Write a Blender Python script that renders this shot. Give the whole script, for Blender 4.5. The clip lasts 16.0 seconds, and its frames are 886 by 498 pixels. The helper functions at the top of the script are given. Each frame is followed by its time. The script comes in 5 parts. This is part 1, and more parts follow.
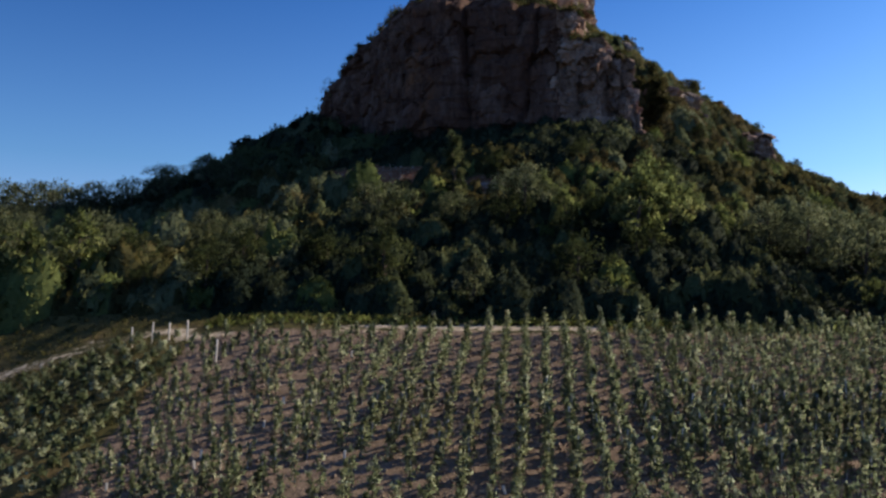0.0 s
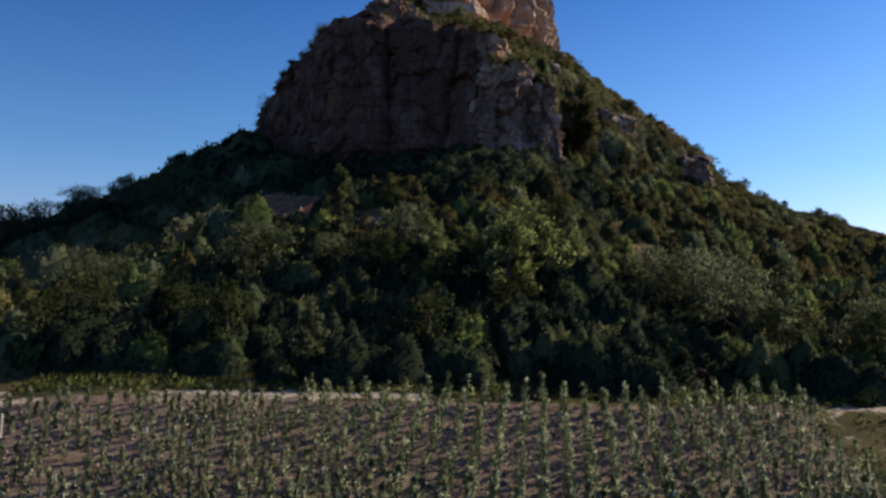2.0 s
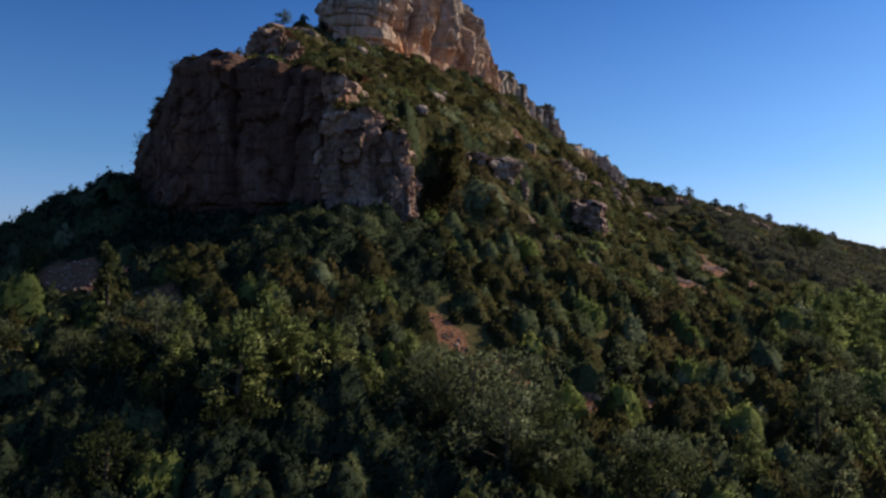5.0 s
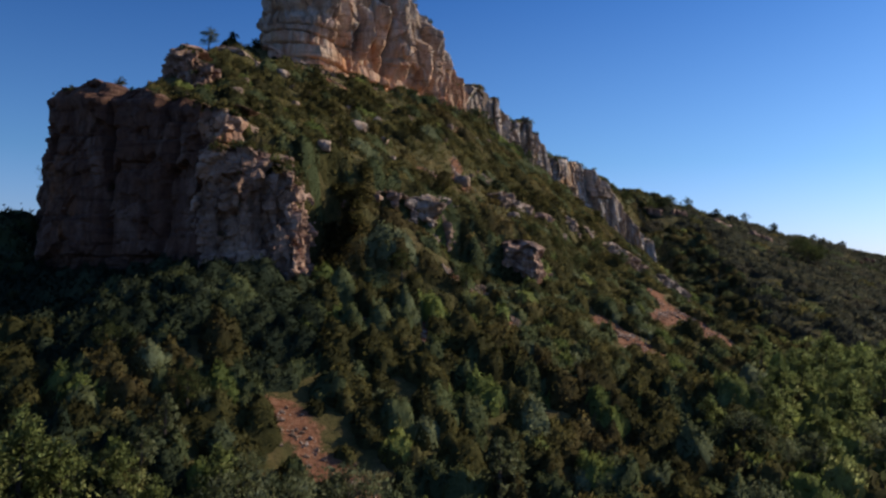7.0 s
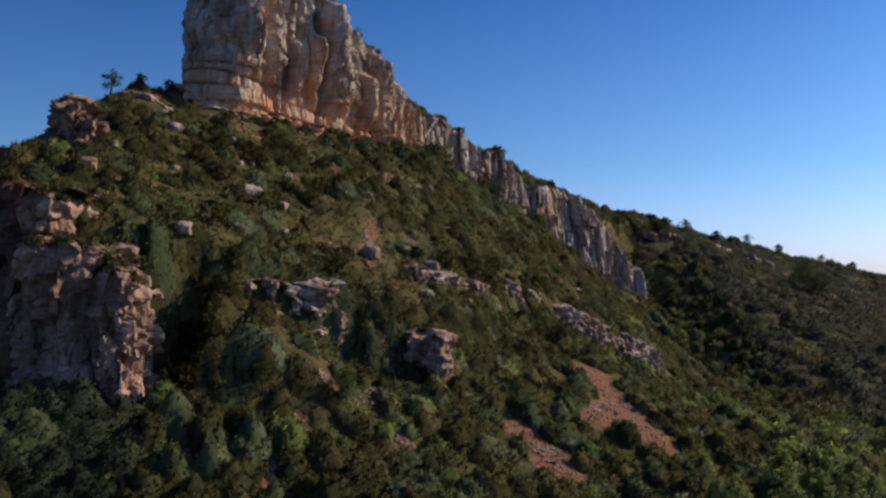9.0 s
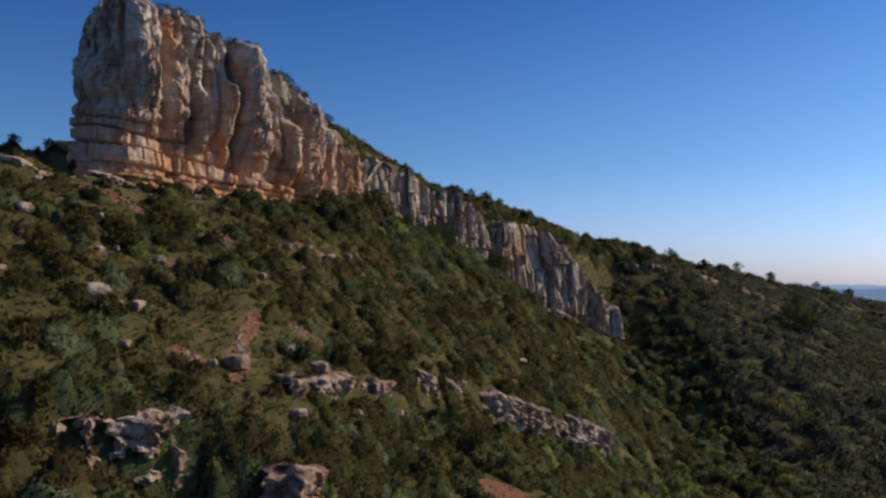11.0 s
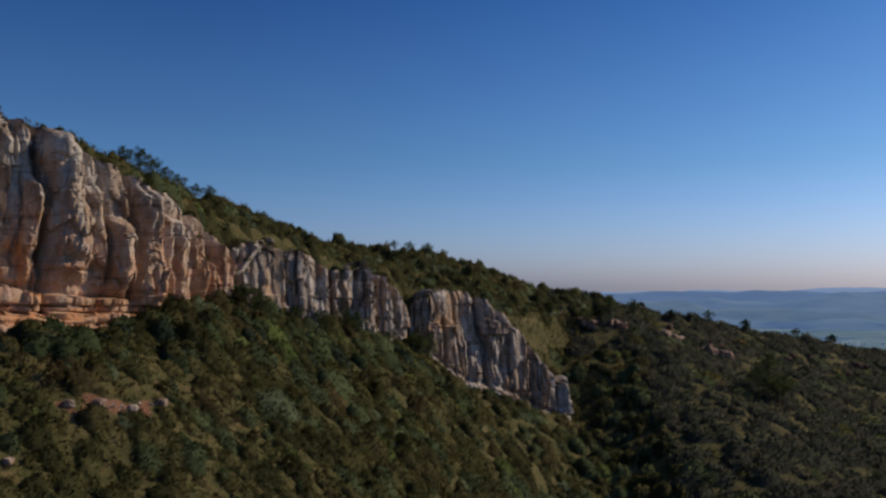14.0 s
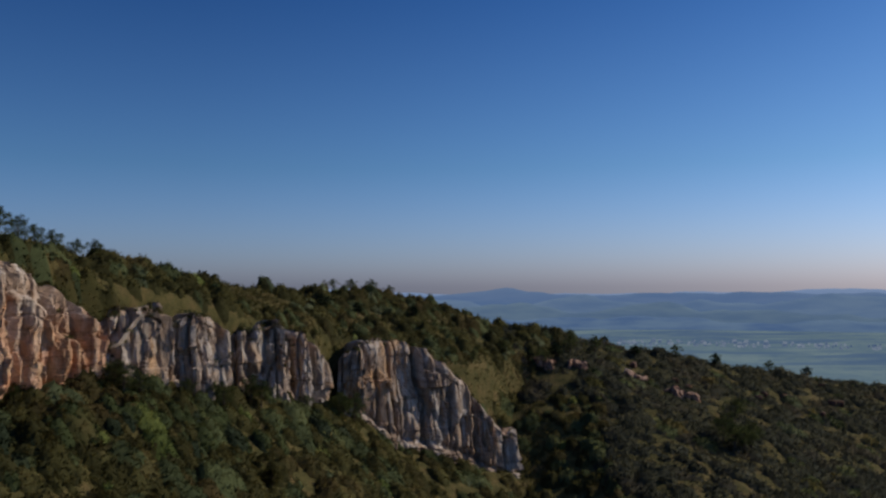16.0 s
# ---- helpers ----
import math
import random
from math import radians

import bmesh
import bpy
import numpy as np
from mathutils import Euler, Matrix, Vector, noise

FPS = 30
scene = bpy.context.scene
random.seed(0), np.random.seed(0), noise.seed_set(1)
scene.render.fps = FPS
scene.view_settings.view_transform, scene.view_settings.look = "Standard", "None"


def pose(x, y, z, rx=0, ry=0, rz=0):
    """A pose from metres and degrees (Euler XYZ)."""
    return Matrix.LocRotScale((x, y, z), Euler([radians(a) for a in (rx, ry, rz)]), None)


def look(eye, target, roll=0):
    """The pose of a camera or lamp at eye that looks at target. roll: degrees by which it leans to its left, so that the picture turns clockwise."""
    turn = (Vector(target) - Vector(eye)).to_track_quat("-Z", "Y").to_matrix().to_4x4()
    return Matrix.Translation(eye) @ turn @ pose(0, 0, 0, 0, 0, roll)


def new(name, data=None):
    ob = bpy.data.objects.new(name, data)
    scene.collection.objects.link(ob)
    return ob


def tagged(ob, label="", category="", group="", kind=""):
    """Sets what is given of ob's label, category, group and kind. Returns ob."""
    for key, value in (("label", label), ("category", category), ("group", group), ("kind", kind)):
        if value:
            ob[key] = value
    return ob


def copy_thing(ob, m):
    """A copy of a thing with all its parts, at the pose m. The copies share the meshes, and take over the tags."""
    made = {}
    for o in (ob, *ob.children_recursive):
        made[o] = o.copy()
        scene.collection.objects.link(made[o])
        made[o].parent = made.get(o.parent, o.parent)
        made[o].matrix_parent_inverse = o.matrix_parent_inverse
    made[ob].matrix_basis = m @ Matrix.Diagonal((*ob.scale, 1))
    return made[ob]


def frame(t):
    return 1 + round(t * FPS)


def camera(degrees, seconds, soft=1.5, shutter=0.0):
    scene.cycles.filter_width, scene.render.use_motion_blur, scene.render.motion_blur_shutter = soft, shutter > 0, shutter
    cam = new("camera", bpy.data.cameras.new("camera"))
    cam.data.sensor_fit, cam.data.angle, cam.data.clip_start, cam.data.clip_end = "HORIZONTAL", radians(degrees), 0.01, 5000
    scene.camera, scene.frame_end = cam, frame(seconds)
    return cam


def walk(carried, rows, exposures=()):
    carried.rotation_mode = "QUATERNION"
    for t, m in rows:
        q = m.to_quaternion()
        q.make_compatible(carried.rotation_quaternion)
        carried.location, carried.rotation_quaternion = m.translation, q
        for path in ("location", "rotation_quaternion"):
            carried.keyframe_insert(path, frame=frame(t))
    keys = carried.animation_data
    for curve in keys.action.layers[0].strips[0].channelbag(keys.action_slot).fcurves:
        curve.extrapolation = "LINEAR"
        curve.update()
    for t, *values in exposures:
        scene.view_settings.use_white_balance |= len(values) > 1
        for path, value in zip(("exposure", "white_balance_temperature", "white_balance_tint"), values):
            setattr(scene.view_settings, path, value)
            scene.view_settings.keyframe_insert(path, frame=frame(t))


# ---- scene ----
cam = camera(55.4, 16.0, soft=2.4)
METRES, EYE, TILT, LEAN, TURN = 140.0, 21.0, 2.7, -1.0, 0.0
ROWS = [
    (0.0, 0.0, 0.0, 0.0, -0.0, 0.0, 0.0),
    (0.5, 0.0165, 0.0043, 0.0072, 0.21, -0.25, -0.14),
    (1.0, 0.0342, 0.0085, 0.0137, 0.26, -0.28, -0.22),
    (1.5, 0.053, 0.0136, 0.0199, 0.26, -0.26, -0.29),
    (2.0, 0.0729, 0.0193, 0.0274, 0.34, -0.34, -0.42),
    (2.5, 0.0944, 0.0261, 0.0354, 0.49, -0.38, -0.42),
    (3.0, 0.1164, 0.0341, 0.0436, 0.62, -0.41, -0.4),
    (3.5, 0.1384, 0.0438, 0.0509, 0.72, -0.32, -0.32),
    (4.0, 0.1593, 0.0559, 0.0587, 0.84, -0.32, -0.31),
    (6.5, 0.2617, 0.1463, 0.1029, 2.8, -0.51, 0.25),
    (7.0, 0.2805, 0.1681, 0.1126, 2.99, -0.4, 0.29),
    (7.5, 0.3009, 0.1906, 0.1256, 3.39, -0.36, 0.27),
    (8.0, 0.3215, 0.215, 0.1407, 3.8, -0.37, 0.32),
    (8.5, 0.3414, 0.2402, 0.156, 4.14, -0.39, 0.45),
    (9.0, 0.3607, 0.2652, 0.1713, 4.4, -0.38, 0.53),
    (11.5, 0.4533, 0.3915, 0.2529, 5.04, -0.25, 0.79),
    (12.0, 0.4711, 0.4176, 0.2692, 5.12, -0.18, 0.86),
    (12.5, 0.4892, 0.4432, 0.2847, 5.38, 0.08, 0.98),
    (13.0, 0.5091, 0.4713, 0.3023, 5.04, -0.22, 0.95),
    (13.5, 0.5273, 0.4982, 0.3195, 5.17, -0.09, 1.07),
    (14.0, 0.5472, 0.5243, 0.3359, 5.21, -0.03, 1.28),
    (14.5, 0.564, 0.5534, 0.3517, 5.15, -0.02, 1.38),
    (15.0, 0.5806, 0.5819, 0.3668, 5.42, 0.07, 1.59),
    (15.1, 0.5847, 0.5874, 0.3698, 5.42, 0.07, 1.59),
    (15.2, 0.5889, 0.593, 0.3728, 4.06, -0.09, 1.31),
    (15.5, 0.6013, 0.6096, 0.3817, 4.06, -0.09, 1.31),
    (16.0, 0.6171, 0.6389, 0.3977, 4.51, 0.0, 1.44),
]
walk(cam, [(t, pose(0, 0, EYE, TILT, LEAN, TURN) @ pose(METRES * x, METRES * y, METRES * z, 90 + pitch, roll, yaw)) for t, x, y, z, yaw, pitch, roll in ROWS],
     exposures=[(0.0, 0.44), (4.0, 0.27), (9.0, 0.22), (12.5, -0.08), (16.0, -0.37)])

# ---- light: a low sun from the right and a little ahead, clear deep blue sky ----
SUN_AZ, SUN_EL = radians(63), radians(34)      # azimuth clockwise from +y
SUN_DIR = Vector((math.sin(SUN_AZ) * math.cos(SUN_EL), math.cos(SUN_AZ) * math.cos(SUN_EL), math.sin(SUN_EL)))
world = bpy.data.worlds.new("clear_sky")
scene.world = world
world.use_nodes = True
wn = world.node_tree.nodes
wl = world.node_tree.links
sky = wn.new("ShaderNodeTexSky")
sky.sky_type, sky.sun_disc = "NISHITA", False
sky.sun_elevation, sky.sun_rotation = SUN_EL, SUN_AZ
sky.altitude, sky.air_density, sky.dust_density, sky.ozone_density = 300, 1.0, 1.5, 3.0
wn["Background"].inputs["Strength"].default_value = 0.070
tone = wn.new("ShaderNodeMix")        # clear air: deeper blue overhead, paler towards the horizon
tone.data_type, tone.blend_type = "RGBA", "MULTIPLY"
tone.inputs[0].default_value = 1.0
wc, wz, wr = wn.new("ShaderNodeTexCoord"), wn.new("ShaderNodeSeparateXYZ"), wn.new("ShaderNodeValToRGB")
wl.new(wc.outputs["Generated"], wz.inputs[0])
wl.new(wz.outputs["Z"], wr.inputs["Fac"])
wr.color_ramp.elements[0].position, wr.color_ramp.elements[0].color = 0.0, (1.23, 1.35, 2.10, 1)
wr.color_ramp.elements[1].position, wr.color_ramp.elements[1].color = 0.36, (0.215, 0.57, 1.12, 1)
high_tone = wr.color_ramp.elements.new(1.0)
high_tone.color = (1.15, 1.3, 1.6, 1)
mid_tone = wr.color_ramp.elements.new(0.14)
mid_tone.color = (0.61, 0.985, 1.45, 1)
wl.new(sky.outputs["Color"], tone.inputs[6])
wl.new(wr.outputs["Color"], tone.inputs[7])
near_sun = wn.new("ShaderNodeVectorMath")      # the air is paler towards the sun
near_sun.operation = "DOT_PRODUCT"
near_sun.inputs[1].default_value = (math.sin(SUN_AZ), math.cos(SUN_AZ), 0.0)
wl.new(wc.outputs["Generated"], near_sun.inputs[0])
glow = wn.new("ShaderNodeMapRange")
glow.inputs["From Min"].default_value, glow.inputs["From Max"].default_value = 0.1, 0.95
glow.inputs["To Min"].default_value, glow.inputs["To Max"].default_value = 0.99, 1.17
wl.new(near_sun.outputs["Value"], glow.inputs["Value"])
paler = wn.new("ShaderNodeVectorMath")
paler.operation = "SCALE"
wl.new(tone.outputs[2], paler.inputs[0])
wl.new(glow.outputs["Result"], paler.inputs["Scale"])
wl.new(paler.outputs["Vector"], wn["Background"].inputs["Color"])
sun_data = bpy.data.lights.new("sun", "SUN")
sun_data.energy, sun_data.angle, sun_data.color = 4.4, radians(0.6), (1.0, 0.84, 0.62)
sun = new("sun", sun_data)
sun.matrix_world = look(SUN_DIR * 100, (0, 0, 0))


# ---- materials ----
class Mat:
    """A node material with a Principled shader and short ways to add to it."""

    def __init__(self, name, rough=0.85, spec=0.2):
        self.m = bpy.data.materials.new(name)
        self.m.use_nodes = True
        self.nt = self.m.node_tree
        self.p = self.nt.nodes["Principled BSDF"]
        self.p.inputs["Roughness"].default_value = rough
        self.p.inputs["Specular IOR Level"].default_value = spec
        self.pos = self.nt.nodes.new("ShaderNodeNewGeometry")

    def link(self, a, b):
        self.nt.links.new(a, b)

    def mapped(self, scale=(1, 1, 1), local=False):
        n = self.nt.nodes.new("ShaderNodeMapping")
        n.inputs["Scale"].default_value = scale
        if local:
            c = self.nt.nodes.new("ShaderNodeTexCoord")
            self.link(c.outputs["Object"], n.inputs["Vector"])
        else:
            self.link(self.pos.outputs["Position"], n.inputs["Vector"])
        return n.outputs["Vector"]

    def noise(self, scale, detail=4.0, rough=0.6, stretch=(1, 1, 1), distort=0.0, local=False):
        n = self.nt.nodes.new("ShaderNodeTexNoise")
        n.inputs["Scale"].default_value, n.inputs["Detail"].default_value = scale, detail
        n.inputs["Roughness"].default_value, n.inputs["Distortion"].default_value = rough, distort
        self.link(self.mapped(stretch, local), n.inputs["Vector"])
        return n.outputs["Fac"]

    def ramp(self, fac, stops):
        n = self.nt.nodes.new("ShaderNodeValToRGB")
        el = n.color_ramp.elements
        while len(el) < len(stops):
            el.new(0.5)
        for e, (at, col) in zip(el, stops):
            e.position, e.color = at, (*col, 1) if len(col) == 3 else col
        self.link(fac, n.inputs["Fac"])
        return n.outputs["Color"]

    def mix(self, fac, a, b, kind="MIX"):
        n = self.nt.nodes.new("ShaderNodeMix")
        n.data_type, n.blend_type = "RGBA", kind
        for sock, v in ((n.inputs[0], fac), (n.inputs[6], a), (n.inputs[7], b)):
            if isinstance(v, (int, float)):
                sock.default_value = v
            elif isinstance(v, tuple):
                sock.default_value = (*v, 1)
            else:
                self.link(v, sock)
        return n.outputs[2]

    def math(self, op, a, b=0.0, clamp=False):
        n = self.nt.nodes.new("ShaderNodeMath")
        n.operation, n.use_clamp = op, clamp
        for sock, v in zip(n.inputs, (a, b)):
            if isinstance(v, (int, float)):
                sock.default_value = v
            else:
                self.link(v, sock)
        return n.outputs[0]

    def attr(self, name):
        n = self.nt.nodes.new("ShaderNodeAttribute")
        n.attribute_name = name
        return n.outputs["Fac"]

    def color(self, c):
        if isinstance(c, tuple):
            self.p.inputs["Base Color"].default_value = (*c, 1)
        else:
            self.link(c, self.p.inputs["Base Color"])
        return self

    def bump(self, fac, strength=0.5, distance=0.1):
        n = self.nt.nodes.new("ShaderNodeBump")
        n.inputs["Strength"].default_value, n.inputs["Distance"].default_value = strength, distance
        self.link(fac, n.inputs["Height"])
        self.link(n.outputs["Normal"], self.p.inputs["Normal"])
        return self


def leaf_material(name, dark, mid, light, dry=None, glow=0.25):
    """Foliage: three greens by leaf, by plant ("tint") and by patch, with light that passes through the leaf."""
    m = Mat(name, 0.85, 0.06)
    isl = m.pos.outputs["Random Per Island"]
    by_plant = m.attr("tint")
    mixed = m.math("ADD", m.math("MULTIPLY", isl, 0.22), m.math("MULTIPLY", by_plant, 0.78))
    stops = [(0.05, dark), (0.5, mid), (0.92, light)]
    col = m.ramp(mixed, stops)
    if dry:
        patch = m.ramp(m.noise(0.09, 3.0), [(0.52, (0, 0, 0)), (0.68, (1, 1, 1))])
        col = m.mix(m.math("MULTIPLY", patch, 0.45), col, dry)
    tex = m.noise(4.5, 4.0, 0.7)
    col = m.mix(0.6, col, m.ramp(tex, [(0.32, (0.5, 0.5, 0.5)), (0.68, (1.3, 1.3, 1.3))]), "MULTIPLY")
    m.color(col)
    m.bump(tex, 0.9, 0.22)
    tr = m.nt.nodes.new("ShaderNodeBsdfTranslucent")
    m.link(col, tr.inputs["Color"])
    ms = m.nt.nodes.new("ShaderNodeMixShader")
    ms.inputs[0].default_value = glow
    out = m.nt.nodes["Material Output"]
    m.link(m.p.outputs[0], ms.inputs[1])
    m.link(tr.outputs[0], ms.inputs[2])
    m.link(ms.outputs[0], out.inputs["Surface"])
    return m.m


def rock_material(name, greys, ochre, ochre_at, pale=(0.46, 0.42, 0.38), z_band=None, pale_at=0.54):
    """Weathered limestone: tan body, blotches of pale grey skin, ochre where the skin has fallen, dark water streaks."""
    m = Mat(name, 0.9, 0.12)
    body = m.noise(0.7, 5.0, 0.62, (1, 1, 0.4), 0.5)
    col = m.ramp(body, [(0.30, greys[0]), (0.60, greys[1])])
    skin = m.ramp(m.noise(0.33, 5.0, 0.6, (1, 1, 0.42), 0.9), [(pale_at - 0.05, (0, 0, 0)), (pale_at + 0.07, (1, 1, 1))])
    col = m.mix(m.math("MULTIPLY", skin, 0.85), col, pale)
    broad = m.noise(0.14, 4.0, 0.6, (1, 1, 0.6), 0.8)
    fac = m.ramp(broad, [(ochre_at, (0, 0, 0)), (ochre_at + 0.12, (1, 1, 1))])
    if z_band:
        sep = m.nt.nodes.new("ShaderNodeSeparateXYZ")
        m.link(m.pos.outputs["Position"], sep.inputs[0])
        low = m.math("SUBTRACT", 1.0, m.math("DIVIDE", m.math("SUBTRACT", sep.outputs["Z"], z_band[0]), z_band[1] - z_band[0]), True)
        band = m.math("MULTIPLY", low, m.math("MULTIPLY", m.noise(0.22, 4.0), 2.0), True)
        fac = m.math("MAXIMUM", fac, band)
    och = m.mix(m.ramp(m.noise(0.5, 4.0, 0.6, (1, 1, 0.7)), [(0.38, (0, 0, 0)), (0.62, (1, 1, 1))]), ochre[0], ochre[1])
    col = m.mix(m.math("MULTIPLY", fac, 0.85), col, och)
    streak = m.ramp(m.noise(0.9, 4.0, 0.6, (1, 1, 0.10), 0.3), [(0.56, (0, 0, 0)), (0.68, (0.6, 0.6, 0.6))])
    col = m.mix(streak, col, (0.36, 0.34, 0.33), "MULTIPLY")
    bed = m.noise(0.8, 3.0, 0.6, (0.10, 0.10, 2.0), 0.4)
    col = m.mix(m.ramp(bed, [(0.34, (0.5, 0.5, 0.5)), (0.44, (0, 0, 0))]), col, (0.42, 0.37, 0.33), "MULTIPLY")
    fine = m.noise(2.6, 6.0, 0.7)
    col = m.mix(0.5, col, m.ramp(fine, [(0.3, (0.55, 0.54, 0.53)), (0.7, (1.22, 1.2, 1.18))]), "MULTIPLY")
    m.color(col)
    m.bump(m.math("ADD", m.math("MULTIPLY", fine, 0.5), m.noise(0.9, 6.0, 0.68, (1, 1, 0.5))), 0.8, 0.4)
    return m.m


GREY = ((0.16, 0.108, 0.080), (0.33, 0.238, 0.176))
M_SPIRE = rock_material("limestone_spire", ((0.19, 0.139, 0.107), (0.39, 0.295, 0.222)), ((0.62, 0.265, 0.11), (0.53, 0.33, 0.178)), 0.57, (0.54, 0.483, 0.425), (67.0, 84.0), 0.50)
# the limestone darkened: shade on the crag's face is put into the colour
M_CRAG = rock_material("limestone_crag_shaded", ((0.073, 0.038, 0.028), (0.136, 0.074, 0.052)), ((0.30, 0.13, 0.057), (0.24, 0.13, 0.078)), 0.60, (0.20, 0.128, 0.097), None, 0.56)
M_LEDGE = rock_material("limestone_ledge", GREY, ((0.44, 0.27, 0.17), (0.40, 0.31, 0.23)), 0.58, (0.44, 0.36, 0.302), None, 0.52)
# paler twin of M_CRAG: sunlight on the crag's corner is put into the colour
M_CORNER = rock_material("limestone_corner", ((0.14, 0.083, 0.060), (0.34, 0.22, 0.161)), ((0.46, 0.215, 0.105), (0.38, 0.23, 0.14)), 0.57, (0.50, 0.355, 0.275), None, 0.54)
M_GREY = rock_material("limestone_grey", ((0.17, 0.127, 0.098), (0.34, 0.255, 0.193)), ((0.50, 0.29, 0.135), (0.40, 0.28, 0.185)), 0.55, (0.48, 0.432, 0.388), None, 0.50)

L_WOOD = leaf_material("leaf_wood", (0.063, 0.081, 0.040), (0.118, 0.146, 0.066), (0.210, 0.232, 0.109), None, 0.46)
L_BRIGHT = leaf_material("leaf_bright", (0.103, 0.140, 0.045), (0.216, 0.269, 0.084), (0.357, 0.394, 0.136), None, 0.58)
L_GREY = leaf_material("leaf_greygreen", (0.100, 0.125, 0.066), (0.185, 0.218, 0.118), (0.290, 0.325, 0.195), None, 0.50)
L_SCRUB = leaf_material("leaf_scrub", (0.057, 0.058, 0.025), (0.098, 0.096, 0.037), (0.162, 0.147, 0.057), (0.172, 0.118, 0.057), 0.54)
# lifted and bluer than near scrub: air haze is mixed into the leaf colour
L_FAR = leaf_material("leaf_far_hazy", (0.066, 0.073, 0.056), (0.091, 0.098, 0.068), (0.134, 0.134, 0.084), (0.160, 0.126, 0.089), 0.54)
# greens darkened on purpose: shade under the trees is put into this leaf colour
L_EDGE = leaf_material("leaf_shade_dark", (0.020, 0.031, 0.019), (0.043, 0.058, 0.032), (0.082, 0.101, 0.057), None, 0.28)
L_OAK = leaf_material("leaf_oak", (0.045, 0.062, 0.028), (0.089, 0.115, 0.047), (0.161, 0.188, 0.077), None, 0.44)
L_MAPLE = leaf_material("leaf_maple", (0.121, 0.163, 0.057), (0.249, 0.300, 0.109), (0.408, 0.444, 0.184), None, 0.62)
L_PINE = leaf_material("leaf_conifer", (0.015, 0.027, 0.019), (0.027, 0.045, 0.029), (0.051, 0.073, 0.041))
# the palest vine green paints in silvery glints on the leaves
L_VINE = leaf_material("leaf_vine", (0.14, 0.185, 0.095), (0.31, 0.375, 0.21), (0.68, 0.74, 0.52), (0.36, 0.36, 0.20), 0.46)
L_GRASS = leaf_material("leaf_grass", (0.088, 0.092, 0.036), (0.154, 0.144, 0.056), (0.255, 0.215, 0.091), (0.265, 0.187, 0.090), 0.50)
L_VERGE = leaf_material("leaf_verge", (0.096, 0.105, 0.040), (0.190, 0.187, 0.077), (0.315, 0.275, 0.134), (0.315, 0.231, 0.127), 0.48)
M_BARK = Mat("bark", 0.9, 0.1)
M_BARK.color(M_BARK.ramp(M_BARK.noise(6.0, 4.0, 0.6, (1, 1, 0.3)), [(0.35, (0.045, 0.036, 0.028)), (0.65, (0.13, 0.105, 0.085))]))
M_BARK = M_BARK.m
M_STAKE = Mat("stake_wood", 0.8, 0.2)
M_STAKE.color(M_STAKE.ramp(M_STAKE.noise(5.0, 3.0, 0.6, (1, 1, 0.2)), [(0.35, (0.55, 0.50, 0.43)), (0.65, (0.78, 0.72, 0.62))]))
M_STAKE = M_STAKE.m
M_SLEEVE = Mat("plant_sleeve", 0.5, 0.3).color((0.72, 0.68, 0.60)).m


def ground_material():
    m = Mat("ground_soil_and_grass", 0.95, 0.08)
    n1, n2, n3 = m.noise(0.35, 5.0), m.noise(2.6, 6.0, 0.7), m.noise(9.0, 4.0, 0.7)
    grass = m.ramp(n1, [(0.30, (0.042, 0.045, 0.019)), (0.5, (0.080, 0.074, 0.030)), (0.72, (0.140, 0.105, 0.052))])
    grass = m.mix(0.8, grass, m.ramp(n2, [(0.32, (0.62, 0.64, 0.62)), (0.68, (1.38, 1.30, 1.15))]), "MULTIPLY")
    soil = m.ramp(n2, [(0.30, (0.120, 0.090, 0.067)), (0.55, (0.21, 0.156, 0.118)), (0.75, (0.325, 0.253, 0.20))])
    red = m.ramp(n2, [(0.30, (0.12, 0.055, 0.032)), (0.52, (0.21, 0.098, 0.056)), (0.78, (0.32, 0.185, 0.122))])
    pale = m.ramp(n2, [(0.3, (0.36, 0.29, 0.21)), (0.7, (0.58, 0.50, 0.39))])
    wob = m.math("ADD", m.math("MULTIPLY", m.math("SUBTRACT", n1, 0.5), 1.0), m.math("MULTIPLY", m.math("SUBTRACT", n2, 0.5), 0.9))

    def mask(name):
        return m.ramp(m.math("ADD", m.attr(name), wob), [(0.45, (0, 0, 0)), (0.66, (1, 1, 1))])
    col = m.mix(mask("field"), grass, soil)
    col = m.mix(mask("bare"), col, red)
    col = m.mix(mask("track"), col, pale)
    col = m.mix(0.5, col, m.ramp(n3, [(0.3, (0.55, 0.55, 0.55)), (0.7, (1.2, 1.2, 1.2))]), "MULTIPLY")
    m.color(col)
    m.bump(m.math("ADD", n2, m.math("MULTIPLY", n3, 0.4)), 0.8, 0.25)
    return m.m


M_GROUND = ground_material()


# ---- noise and mesh helpers ----
def _hash(ix, iy, iz, seed):
    h = (ix * 374761393 + iy * 668265263 + iz * 2147483647 + seed * 144269504) & 0xFFFFFFFF
    h = ((h ^ (h >> 13)) * 1274126177) & 0xFFFFFFFF
    return ((h ^ (h >> 16)) & 0xFFFFFF) / float(0xFFFFFF)


